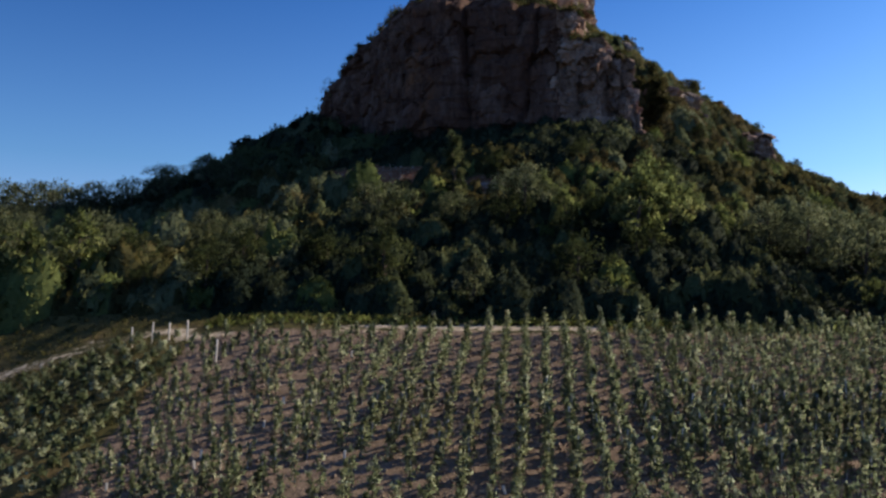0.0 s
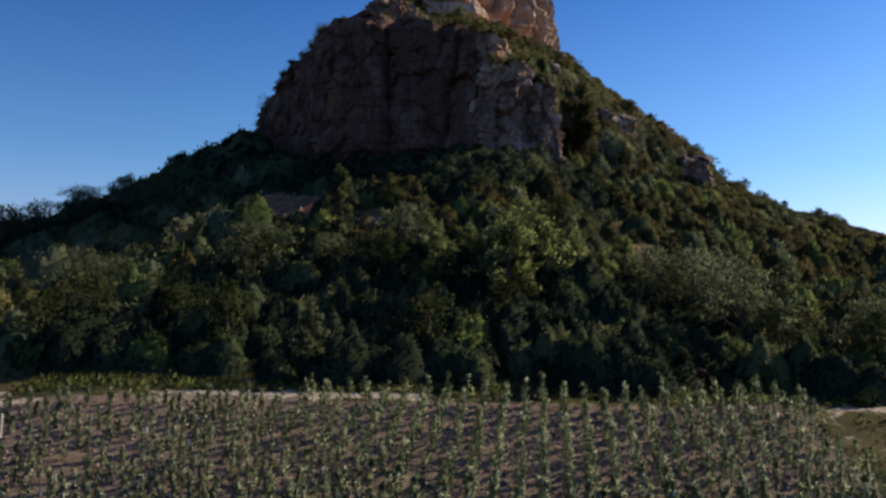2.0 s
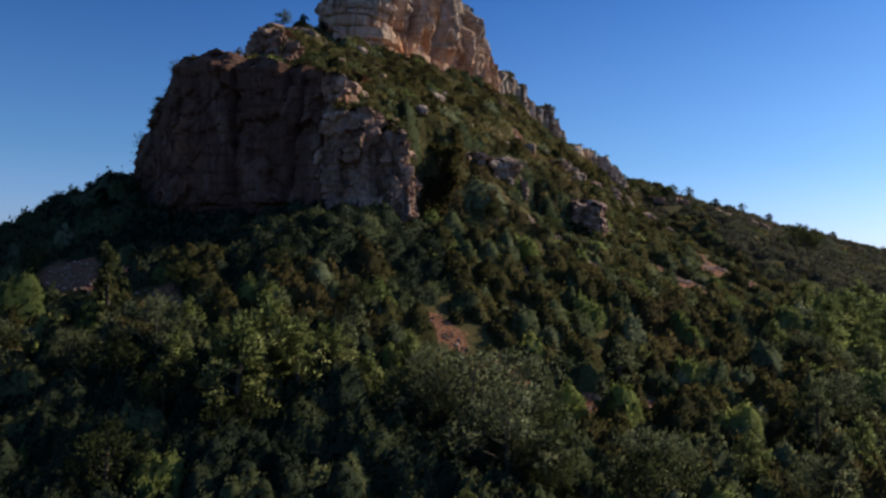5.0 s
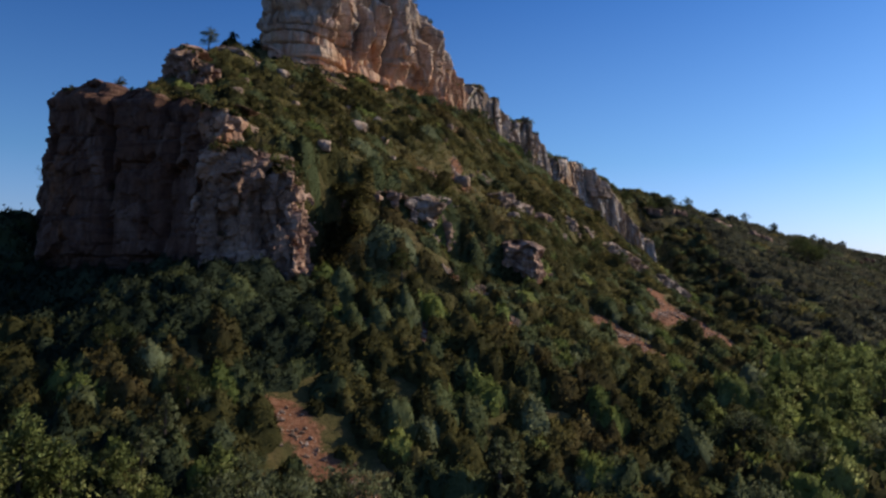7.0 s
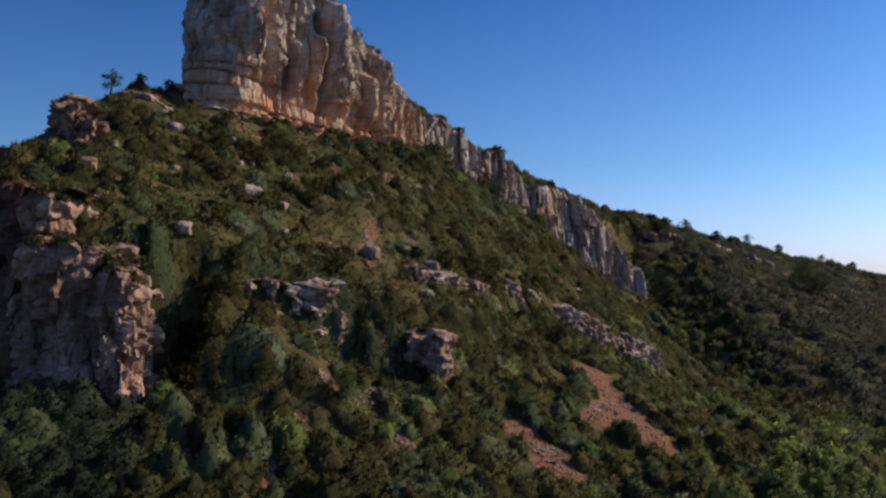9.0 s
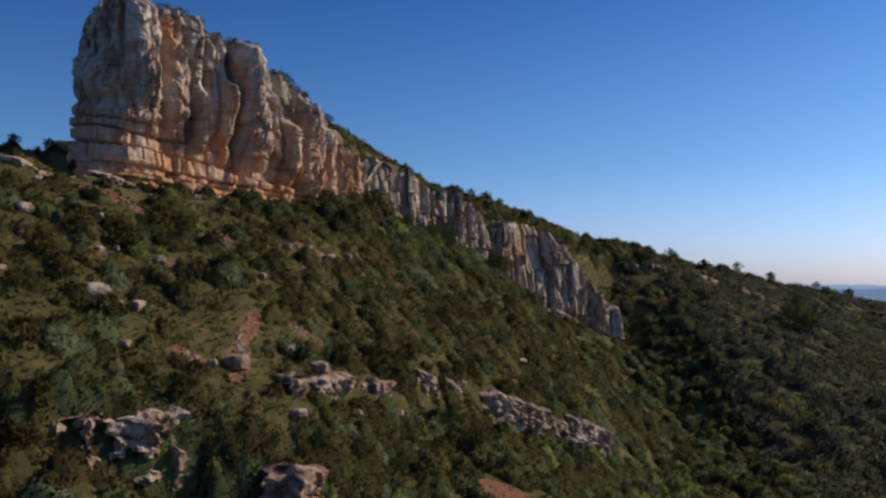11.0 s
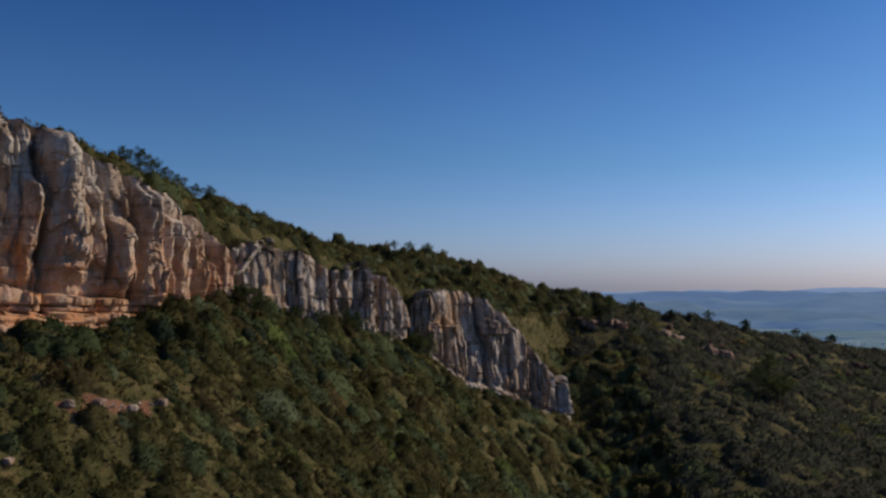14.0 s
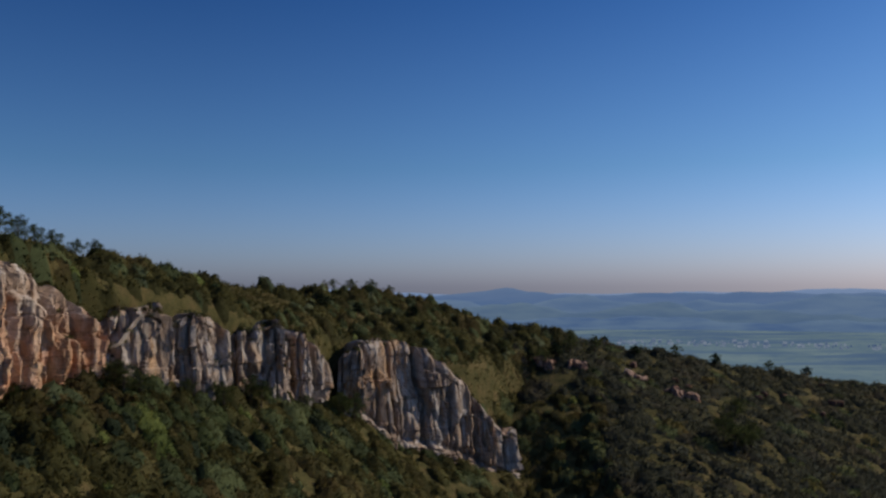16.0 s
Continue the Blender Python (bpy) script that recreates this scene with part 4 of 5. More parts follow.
for k in range(11):  # broken rock showing through on the far spur
    x = 118 + 70 * RNG.random()
    y = 314 + 0.42 * (x - 118) + RNG.normal(0, 6)
    boulder("spur_rock", (x, y, z_at(x, y)), (2.6, 1.8, 2.2), 300 + k, M_CRAG, "grey rock among the scrub of the far spur", "rocks on the far spur")


def scree(n, seed):
    """Small stones strewn on the bare red earth."""
    rng = np.random.default_rng(seed)
    P = []
    for line, half in SOIL_STRIPS:
        L = np.array(line, float)
        for _ in range(int(n * half)):
            k = rng.integers(len(L) - 1)
            f = rng.random()
            P.append(L[k] * (1 - f) + L[k + 1] * f + rng.normal(0, half * 0.55, 2))
    P = np.array(P)
    x, y = P[:, 0], P[:, 1]
    r = 0.05 + 0.20 * rng.random(len(x)) ** 3
    base = np.array([(1, 0, 0), (0, 1, 0), (-1, 0, 0), (0, -1, 0), (0, 0, 0.8), (0, 0, -0.8)], float)
    V = base[None] * (0.6 + 0.8 * rng.random((len(x), 6, 1))) * r[:, None, None]
    a = rng.random(len(x)) * 6.28
    V = np.stack([V[..., 0] * np.cos(a)[:, None] - V[..., 1] * np.sin(a)[:, None], V[..., 0] * np.sin(a)[:, None] + V[..., 1] * np.cos(a)[:, None], V[..., 2]], -1)
    V = V + np.stack([x, y, land(x, y) + 0.2 * r], -1)[:, None]
    f = np.array([(0, 1, 4), (1, 2, 4), (2, 3, 4), (3, 0, 4), (1, 0, 5), (2, 1, 5), (3, 2, 5), (0, 3, 5)])
    F = (f[None] + 6 * np.arange(len(x))[:, None, None]).reshape(-1, 3)
    tagged(new("scree_stones", mesh_of("scree_stones", V.reshape(-1, 3), F, [M_LEDGE])), "small broken stones on the bare red earth", "stones", kind="stuff")


scree(130, 97)


# ---- plants ----
def scatter(zone_xy, gap, n, seed):
    """Places in a box, none nearer than gap to another."""
    rng = np.random.default_rng(seed)
    (x0, x1), (y0, y1) = zone_xy
    P = np.stack([x0 + (x1 - x0) * rng.random(n), y0 + (y1 - y0) * rng.random(n)], -1)
    seen, keep = set(), []
    for i, (a, b) in enumerate(P):
        key = (int(a / gap), int(b / gap))
        if key not in seen:
            seen.add(key)
            keep.append(i)
    return P[keep]


def unit(v):
    return v / np.maximum(np.linalg.norm(v, axis=-1, keepdims=True), 1e-6)


def sprays(P, N, size, slot, tint, mats, rng, slim=0.5, lift=0.55, stray=0.6, soft=0.75):
    """Leaf sprays as one mesh: at each place P a small three-cornered blade that leans out and up; the light on it follows N."""
    m = len(P)
    T = unit(N * 0.6 + np.array([0, 0, lift]) + rng.normal(size=(m, 3)) * stray)
    G = unit(N + rng.normal(size=(m, 3)) * 0.5)
    B = unit(np.cross(T, G + 1e-3))
    s = size * (0.55 + 0.9 * rng.random(m))
    T, B = T * s[:, None], B * (s * slim)[:, None]
    V = np.stack([P - 0.7 * T + B, P - 0.7 * T - B, P + 1.2 * T], 1).reshape(-1, 3)
    nor = np.repeat(unit(N * 0.75 + rng.normal(size=(m, 3)) * 0.22 + np.array([0, 0, soft])), 3, axis=0)
    me = mesh_of("foliage", V, np.arange(m * 3).reshape(-1, 3), mats, slot, True, np.repeat(tint, 3))
    me.attributes.new("custom_normal", "FLOAT_VECTOR", "POINT").data.foreach_set("vector", nor.astype(np.float32).ravel())
    me.update()
    return me


def foliage(centres, radii, heights, leaves, size, slots, mats, seed, up=0.25, slim=0.5, shell=0.35, stray=0.6):
    """Crowns as one mesh of loose leaf sprays on lobed shells round the centres."""
    rng = np.random.default_rng(seed)
    nb = len(centres)
    own = np.repeat(np.arange(nb), leaves)
    m = len(own)
    ph = rng.random((nb, 3)) * 20
    ext = np.stack([radii, radii, heights], -1)
    D = unit(rng.normal(size=(m, 3)))
    D[:, 2] = np.where(D[:, 2] < -up, -D[:, 2], D[:, 2])
    q = D * 1.9 + ph[own]
    r = np.clip(0.40 + 1.05 * fbm(q[:, 0], q[:, 1], q[:, 2], seed, 2), 0.42, 1.2)
    P = centres[own] + D * (r * (shell + (1.10 - shell) * rng.random(m) ** 0.7))[:, None] * ext[own]
    by = rng.random(nb)
    return sprays(P, unit(D / ext[own]), size, np.asarray(slots)[own], by[own], mats, rng, slim, 0.55, stray)


def before_ledge(x, y):
    """Places right in front of a ledge, kept clear so that its face shows."""
    out = np.zeros(x.shape, bool)
    for line, seed in [q for q in LEDGES if q is not LEDGE_LOW] + [(OUTCROP, 83)]:
        fwd = [(a + 0.5, b - 0.6, 0) for a, b, _, _ in line]
        out |= along(x, y, fwd)[0] < (1.2 if seed == 83 else 0.35)
    for line, wide in ((TERRACE, 1.0), (COURSE, 1.3)):
        out |= along(x, y, [(a + 0.3, b - 0.5, 0) for a, b in line])[0] < wide
    return out


def clearing(x, y):
    """Dry grassy strip beside the last cliff, from its top down to the gully."""
    return along(x, y, [(86, 296, 0), (88.7, 292, 0), (91.5, 280, 0), (89.5, 269, 0), (90, 262, 0)])[0] < 3.6 + 1.5 * np.sin(y * 0.7)


SCRUB_MATS = [L_SCRUB, L_WOOD, L_BRIGHT, L_GREY, L_GRASS]


def scrub(name, zone, cell, r, h, size, cover, mix, seed, label, keep, mats=SCRUB_MATS, step=0.45, lobes=0.45):
    """Thick scrub: rounded bushes of uneven size and height grown into one another, under a fur of leaf sprays.
    r: radius from..to in metres (at most the cell); h: height over radius; cover: sprays for each spray-sized square."""
    rng = np.random.default_rng(seed)
    (x0, x1), (y0, y1) = zone
    nx, ny = int((x1 - x0) / cell) + 1, int((y1 - y0) / cell) + 1
    I, J = np.meshgrid(np.arange(nx), np.arange(ny), indexing="ij")
    CX, CY = x0 + (I + rng.random(I.shape)) * cell, y0 + (J + rng.random(I.shape)) * cell
    ok = keep(CX.ravel(), CY.ravel(), rng).reshape(I.shape)
    R = (r[0] + (r[1] - r[0]) * rng.random(I.shape) ** 1.7) * (0.70 + 0.6 * fbm(CX * 0.11, CY * 0.11, 0, seed, 3))
    R = np.where(ok, np.minimum(R, cell), 0.0)
    H = R * (h[0] + (h[1] - h[0]) * rng.random(I.shape))
    hue, kind = rng.random(I.shape), rng.choice(len(mats), I.shape, p=np.array(mix) / sum(mix))

    def canopy(x, y, bare=True):
        """Height of the leaves over the ground, and the tint and kind of the bush there."""
        i, j = np.floor((x - x0) / cell).astype(int), np.floor((y - y0) / cell).astype(int)
        best, tint, slot = np.full(x.shape, -0.4), np.zeros(x.shape), np.zeros(x.shape, int)
        for a in (-1, 0, 1):
            for b in (-1, 0, 1):
                p, q = i + a, j + b
                inn = (p >= 0) & (q >= 0) & (p < nx) & (q < ny)
                p, q = np.clip(p, 0, nx - 1), np.clip(q, 0, ny - 1)
                rr = R[p, q]
                d2 = ((x - CX[p, q]) ** 2 + (y - CY[p, q]) ** 2) / np.maximum(rr, 0.05) ** 2
                z = np.where(inn & (rr > 0) & (d2 < 1), H[p, q] * np.sqrt(np.clip(1 - d2, 0, 1)), -0.4)
                up = z > best
                best, tint, slot = np.where(up, z, best), np.where(up, hue[p, q], tint), np.where(up, kind[p, q], slot)
        lump = fbm(x * 1.1, y * 1.1, 0, seed + 7, 3) - 0.5
        if bare:
            best = np.where(bare_mask(x, y) > 0.62, -0.4, best)
        ragged = fbm(x * 3.3, y * 3.3, 0, seed + 8, 2) - 0.5
        return np.where(best > 0, best * (1 + 2 * lobes * lump + 0.9 * lobes * ragged) + 0.5 * lobes * (lump + ragged), best), tint, slot

    gx, gy = np.arange(x0 - cell, x1 + cell, step), np.arange(y0 - cell, y1 + cell, step)
    X, Y = np.meshgrid(gx, gy)
    X, Y = X + rng.normal(0, 0.12 * step, X.shape), Y + rng.normal(0, 0.12 * step, X.shape)
    C, tint, slot = canopy(X, Y)
    idx = np.arange(X.size).reshape(X.shape)
    F = np.stack([idx[:-1, :-1], idx[:-1, 1:], idx[1:, 1:], idx[1:, :-1]], -1).reshape(-1, 4)
    F = F[(C.ravel()[F] > 0).any(1)]
    used, F = np.unique(F, return_inverse=True)
    F = F.reshape(-1, 4)
    V = np.stack([X.ravel()[used], Y.ravel()[used], (land(X, Y) + C - 0.35 * size).ravel()[used]], -1)
    tagged(new(name, mesh_of("canopy", V, F, mats, slot.ravel()[used][F[:, 0]], True, 0.7 * tint.ravel()[used])), label, "shrubs", kind="stuff")
    # the leaf sprays
    area = len(F) * step * step
    m = int(cover * area / size ** 2)
    k = rng.integers(len(F), size=m)
    P = V[F[k, 0]] + np.stack([rng.random(m) * step, rng.random(m) * step, np.zeros(m)], -1)
    e = 0.3
    c, tint, slot = canopy(P[:, 0], P[:, 1])
    ca, cb = canopy(P[:, 0] + e, P[:, 1], False)[0], canopy(P[:, 0], P[:, 1] + e, False)[0]
    g = land(P[:, 0], P[:, 1])
    ga, gb = land(P[:, 0] + 1.0, P[:, 1], False) - land(P[:, 0], P[:, 1], False), land(P[:, 0], P[:, 1] + 1.0, False) - land(P[:, 0], P[:, 1], False)
    N = unit(np.stack([-np.clip((ca - c) / e, -2.5, 2.5) - ga, -np.clip((cb - c) / e, -2.5, 2.5) - gb, np.ones(m)], -1))
    on = c > 0
    P[:, 2] = g + c + size * (1.5 * rng.random(m) ** 2 - 0.3)
    me = sprays(P[on], N[on], size, slot[on], tint[on], mats, rng)
    tagged(new(name.replace("scrub", "leaves").replace("thicket", "thicket_leaves").replace("shrubs", "shrub_leaves"), me), label, "shrubs", kind="stuff")


def bald(x, y):
    """Grass without bushes where the plateau dips."""
    return np.hypot((x - 37) / 7.0, (y - 243) / 12.0) < 1.0


def on_nose(x, y):
    return inside(x, y, NOSE)


def open_ground(x, y, rng, thin=1.0):
    h = land(x, y, False)
    steep = np.hypot(land(x + 1.0, y, False) - h, land(x, y + 1.0, False) - h)
    return ((steep < 1.7) | (y < 200)) & (bare_mask(x, y) < 0.55) & (rng.random(x.shape) < thin) & ~before_ledge(x, y) & (~clearing(x, y) | (rng.random(x.shape) < 0.2))


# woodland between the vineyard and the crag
# the deep shade at the wood's front is painted with the L_EDGE leaves
scrub("edge_shrubs", ((-17, 34), (51.0, 71)), 1.7, (1.0, 1.7), (1.0, 1.7), 0.12, 1.0, (7, 2.0, 0.35, 0.3), 519, "shrubs along the foot of the wood, shade put into their dark leaves",
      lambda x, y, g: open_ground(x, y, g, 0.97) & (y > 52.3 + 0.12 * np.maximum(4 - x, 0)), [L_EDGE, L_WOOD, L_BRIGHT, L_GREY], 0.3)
scrub("woodland_scrub", ((-62, 62), (53.2, 97)), 1.75, (0.8, 1.75), (0.85, 1.55), 0.14, 1.0, (5, 2.8, 0.7, 0.5, 0.8), 501, "dense mixed green scrub of the lower wood",
      lambda x, y, g: (on_nose(x, y) < -1.5) & open_ground(x, y, g, 0.97) & ((y < 81 + 3 * np.sin(x * 0.4)) | (x < -13) | (x > 24)) & (y > np.where((x < 29) & (x > -17), 66, np.where(x < 0, 56.2, 52.4 + 0.02 * (x - 29)))), step=0.34, lobes=0.55)
# the crag's shadow is painted here by a mix of mostly L_EDGE leaves
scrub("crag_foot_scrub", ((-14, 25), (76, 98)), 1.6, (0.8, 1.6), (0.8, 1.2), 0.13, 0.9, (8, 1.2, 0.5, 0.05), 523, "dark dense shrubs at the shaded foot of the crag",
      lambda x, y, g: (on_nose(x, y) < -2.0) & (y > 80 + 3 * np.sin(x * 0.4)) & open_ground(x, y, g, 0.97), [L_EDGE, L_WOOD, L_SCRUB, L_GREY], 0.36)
scrub("light_thicket", ((-62, 0), (56.5, 95)), 2.4, (1.2, 2.4), (1.0, 1.5), 0.16, 0.8, (3, 3, 0.6, 3), 527, "lighter olive-green thicket at the open end of the wood",
      lambda x, y, g: open_ground(x, y, g, 0.8) & (g.random(x.shape) < 1.05 - 0.8 * smooth(-16, 0, x)) & (y < 82 - 0.5 * (x + 12)) & (y > 56.5 + 5 * smooth(-19, -15, x)), [L_MAPLE, L_GREY, L_BRIGHT, L_VERGE], 0.4)
# left flank below the crag; its shadow is put into the darker leaf mix
scrub("flank_scrub", ((-95, -6), (97, 190)), 2.4, (1.1, 2.3), (0.8, 1.3), 0.26, 0.5, (3, 4, 0.2, 1, 0.2), 503, "dark scrub on the shaded flank below the crag",
      lambda x, y, g: (on_nose(x, y) < -2.5) & (inside(x, y, UPPER) < -1) & open_ground(x, y, g), [L_OAK, L_EDGE, L_WOOD, L_GREY, L_GRASS], 0.8)
# right-hand slope below the ledges
scrub("slope_scrub", ((23, 82), (92, 172)), 1.5, (0.7, 1.5), (0.6, 1.05), 0.15, 0.9, (6, 2.0, 0.6, 0.35, 1.0), 505, "low dark green scrub on the steep slope",
      lambda x, y, g: (on_nose(x, y) < np.where((x > 24) | ((x > 18.5) & (y > 99)), 0.3, -1.8)) & open_ground(x, y, g, 0.95), step=0.42)
# grassy nose above the crag
scrub("nose_scrub", ((-8, 75), (98, 200)), 1.7, (0.6, 1.7), (0.5, 0.85), 0.15, 0.8, (4.5, 1.4, 0.3, 0.2, 2.0), 507, "small scattered shrubs on the grassy nose",
      lambda x, y, g: (on_nose(x, y) > np.where(x > 18.5, -0.3, 0.8)) & (inside(x, y, UPPER) < -0.5) & open_ground(x, y, g, 0.50 + 0.32 * smooth(112, 160, y)), step=0.4)
scrub("cliff_foot_scrub", ((28, 105), (165, 290)), 2.3, (0.8, 2.3), (0.40, 1.05), 0.21, 0.8, (5, 2.6, 0.3, 0.15, 1.0), 509, "dense low scrub under the long cliff",
      lambda x, y, g: (inside(x, y, UPPER) < -1.2) & ((on_nose(x, y) > 0.5) | (y > 172)) & (y > 172 - 0.3 * (x - 28)) & open_ground(x, y, g, 0.84), step=0.55)
scrub("foot_shrubs", ((16, 64), (142, 236)), 2.0, (0.9, 2.0), (0.7, 1.15), 0.2, 0.8, (2.2, 5, 3), 529, "taller dark bushes crowding the foot of the cliffs",
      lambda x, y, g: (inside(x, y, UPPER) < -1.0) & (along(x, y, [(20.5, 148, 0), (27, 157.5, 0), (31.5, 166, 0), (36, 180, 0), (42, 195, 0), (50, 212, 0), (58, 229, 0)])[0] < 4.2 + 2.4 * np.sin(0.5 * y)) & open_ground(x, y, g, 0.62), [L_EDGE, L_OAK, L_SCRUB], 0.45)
scrub("spur_scrub", ((84, 300), (168, 400)), 3.4, (1.4, 3.4), (0.25, 0.55), 0.36, 0.75, (6, 2.0, 0.5, 0.1, 0.35), 511, "dark scrub covering the far spur",
      lambda x, y, g: ((y > 290) | (x > 105)) & open_ground(x, y, g, 0.98), [L_FAR, L_FAR, L_WOOD, L_GREY, L_GRASS], 0.95)
scrub("plateau_scrub", ((-5, 110), (160, 345)), 2.3, (1.0, 2.3), (0.7, 1.2), 0.24, 0.6, (5, 2, 0.2, 0.5, 1.2), 513, "dark bushes along the cliff top",
      lambda x, y, g: (inside(x, y, UPPER) > -0.4) & (x > (y - 160) * 0.38 - 3) & ~bald(x, y) & open_ground(x, y, g, 0.75), step=0.7)
scrub("ledge_scrub", ((19, 52), (98, 132)), 1.3, (0.7, 1.3), (0.65, 1.0), 0.14, 0.8, (5, 2.6, 0.5, 0.3, 1.2), 521, "thick low scrub between the ledges",
      lambda x, y, g: (on_nose(x, y) < 2.2) & (on_nose(x, y) > -4.5) & open_ground(x, y, g, 0.85), step=0.36)
scrub("cliff_top_scrub", ((18, 92), (162, 300)), 1.4, (0.6, 1.4), (0.8, 1.2), 0.2, 0.7, (5, 2, 0.2, 0.5, 1.6), 517, "bushes on the steep brow over the long cliff",
      lambda x, y, g: (inside(x, y, UPPER) > 0.4) & (inside(x, y, UPPER) < 6.5) & (x > (y - 160) * 0.3 + 8) & open_ground(x, y, g, 0.85), step=0.5)
scrub("bright_thicket", ((57, 84), (82, 113)), 2.4, (1.3, 2.4), (1.1, 1.6), 0.17, 0.9, (6, 0.8, 2), 525, "tall yellow-green thicket in the hollow",
      lambda x, y, g: (inside(x, y, [(57, 84), (62, 82), (84, 96), (84, 114), (74, 112), (64, 103), (58, 95)]) > 0) & (g.random(x.shape) < 0.85), [L_MAPLE, L_GREY, L_BRIGHT], 0.4)
scrub("valley_scrub", ((58, 165), (52, 172)), 2.8, (1.3, 2.8), (0.8, 1.3), 0.24, 0.6, (2.0, 2.2, 4.0, 1.0, 0.5), 515, "fresh green thicket in the valley below the slope",
      lambda x, y, g: ((x > 80) | (y < 95)) & open_ground(x, y, g, 0.95), step=0.75)


# small bushes on the rock tops and ledges
def rock_top_bushes():
    rng = np.random.default_rng(77)
    C, R = [], []
    for seed, V in ROCK_TOPS.items():
        small = seed > 100
        nv = V.shape[0]
        for _ in range(6 if seed in (161, 163) else 10 if small else 14 if seed == 83 else 170 if seed == 23 else 80):
            i = rng.integers(nv - (3 if small else 8), nv) if small or rng.random() < 0.93 else rng.integers(int(nv * 0.4), nv - 8)
            j = rng.integers(2, V.shape[1] - 2)
            C.append(V[i, j] + (0, 0, 0.1))
            R.append((0.25 + 0.3 * rng.random()) if small else 0.35 + 0.6 * rng.random())
    V = ROCK_TOPS[11]
    for _ in range(70):  # thicker growth along the crag's edge
        j = int(V.shape[1] * (0.10 + 0.42 * rng.random()))
        C.append(V[V.shape[0] - 6 + rng.integers(-3, 2), j] + (0, 0, 0.2))
        R.append(0.5 + 0.75 * rng.random())
    C, R = np.array(C), np.array(R)
    me = foliage(C, R, R * 0.9, np.full(len(C), 60), 0.13, rng.choice(3, len(C), p=(0.5, 0.3, 0.2)), [L_SCRUB, L_WOOD, L_GRASS], 79)
    tagged(new("rock_top_shrubs", me), "small bushes and grass rooted on the rock tops", "shrubs", kind="stuff")


rock_top_bushes()


def tufts(name, zone, gap, n, keep, seed, size, label, mat=L_GRASS):
    P = scatter(zone, gap, n, seed)
    rng = np.random.default_rng(seed + 1)
    P = P[keep(P[:, 0], P[:, 1], rng)]
    C = np.stack([P[:, 0], P[:, 1], land(P[:, 0], P[:, 1]) + 0.05], -1)
    R = size * (0.6 + 0.8 * rng.random(len(C)))
    me = foliage(C, R, R * 0.9, np.full(len(C), 7), size * 0.55, np.zeros(len(C), int), [mat], seed, up=0.0, slim=0.28, shell=0.2, stray=0.9)
    tagged(new(name, me), label, "grass", kind="stuff")


tufts("verge_grass", ((-34, 60), (36, 56)), 0.44, 14000, lambda x, y, g: (field_mask(x, y) < 0.4) & (track_mask(x, y) < 0.4) & (y > 38) & (y < 55), 601, 0.22, "rough grass verge between vineyard and wood", L_VERGE)
tufts("track_grass", ((-14, 34), (50.2, 52.8)), 0.34, 3000, lambda x, y, g: (track_mask(x, y) < 0.4) & (y > 50.3) & (y < 51.9 + 0.12 * np.maximum(4 - x, 0)), 605, 0.30, "lush grass strip along the vineyard track", L_BRIGHT)
tufts("nose_grass", ((-8, 70), (96, 175)), 0.75, 16000, lambda x, y, g: (on_nose(x, y) > 0.2) & (inside(x, y, UPPER) < 0) & open_ground(x, y, g), 603, 0.46, "dry grass tufts on the nose")
tufts("cliff_top_grass", ((30, 98), (225, 302)), 0.7, 22000, lambda x, y, g: clearing(x, y) | bald(x, y) | ((inside(x, y, UPPER) > 0) & (inside(x, y, UPPER) < 7)), 607, 0.5, "rough olive grass on the brow beside the cliffs", L_SCRUB)


# ---- trees that stand out ----
def tube(points, radii, sides=7):
    P = np.array(points, float)
    rings = []
    for i, p in enumerate(P):
        d = P[min(i + 1, len(P) - 1)] - P[max(i - 1, 0)]
        d /= np.linalg.norm(d)
        a = np.cross(d, (0.3, 1, 0.1))
        a /= np.linalg.norm(a)
        b = np.cross(d, a)
        th = np.linspace(0, 2 * np.pi, sides, endpoint=False)
        rings.append(p + radii[i] * (np.cos(th)[:, None] * a + np.sin(th)[:, None] * b))
    n = len(P)
    V = np.concatenate(rings)
    k = np.arange(sides)
    F = np.concatenate([np.stack([i * sides + k, i * sides + (k + 1) % sides, (i + 1) * sides + (k + 1) % sides, (i + 1) * sides + k], -1) for i in range(n - 1)])
    return V, F


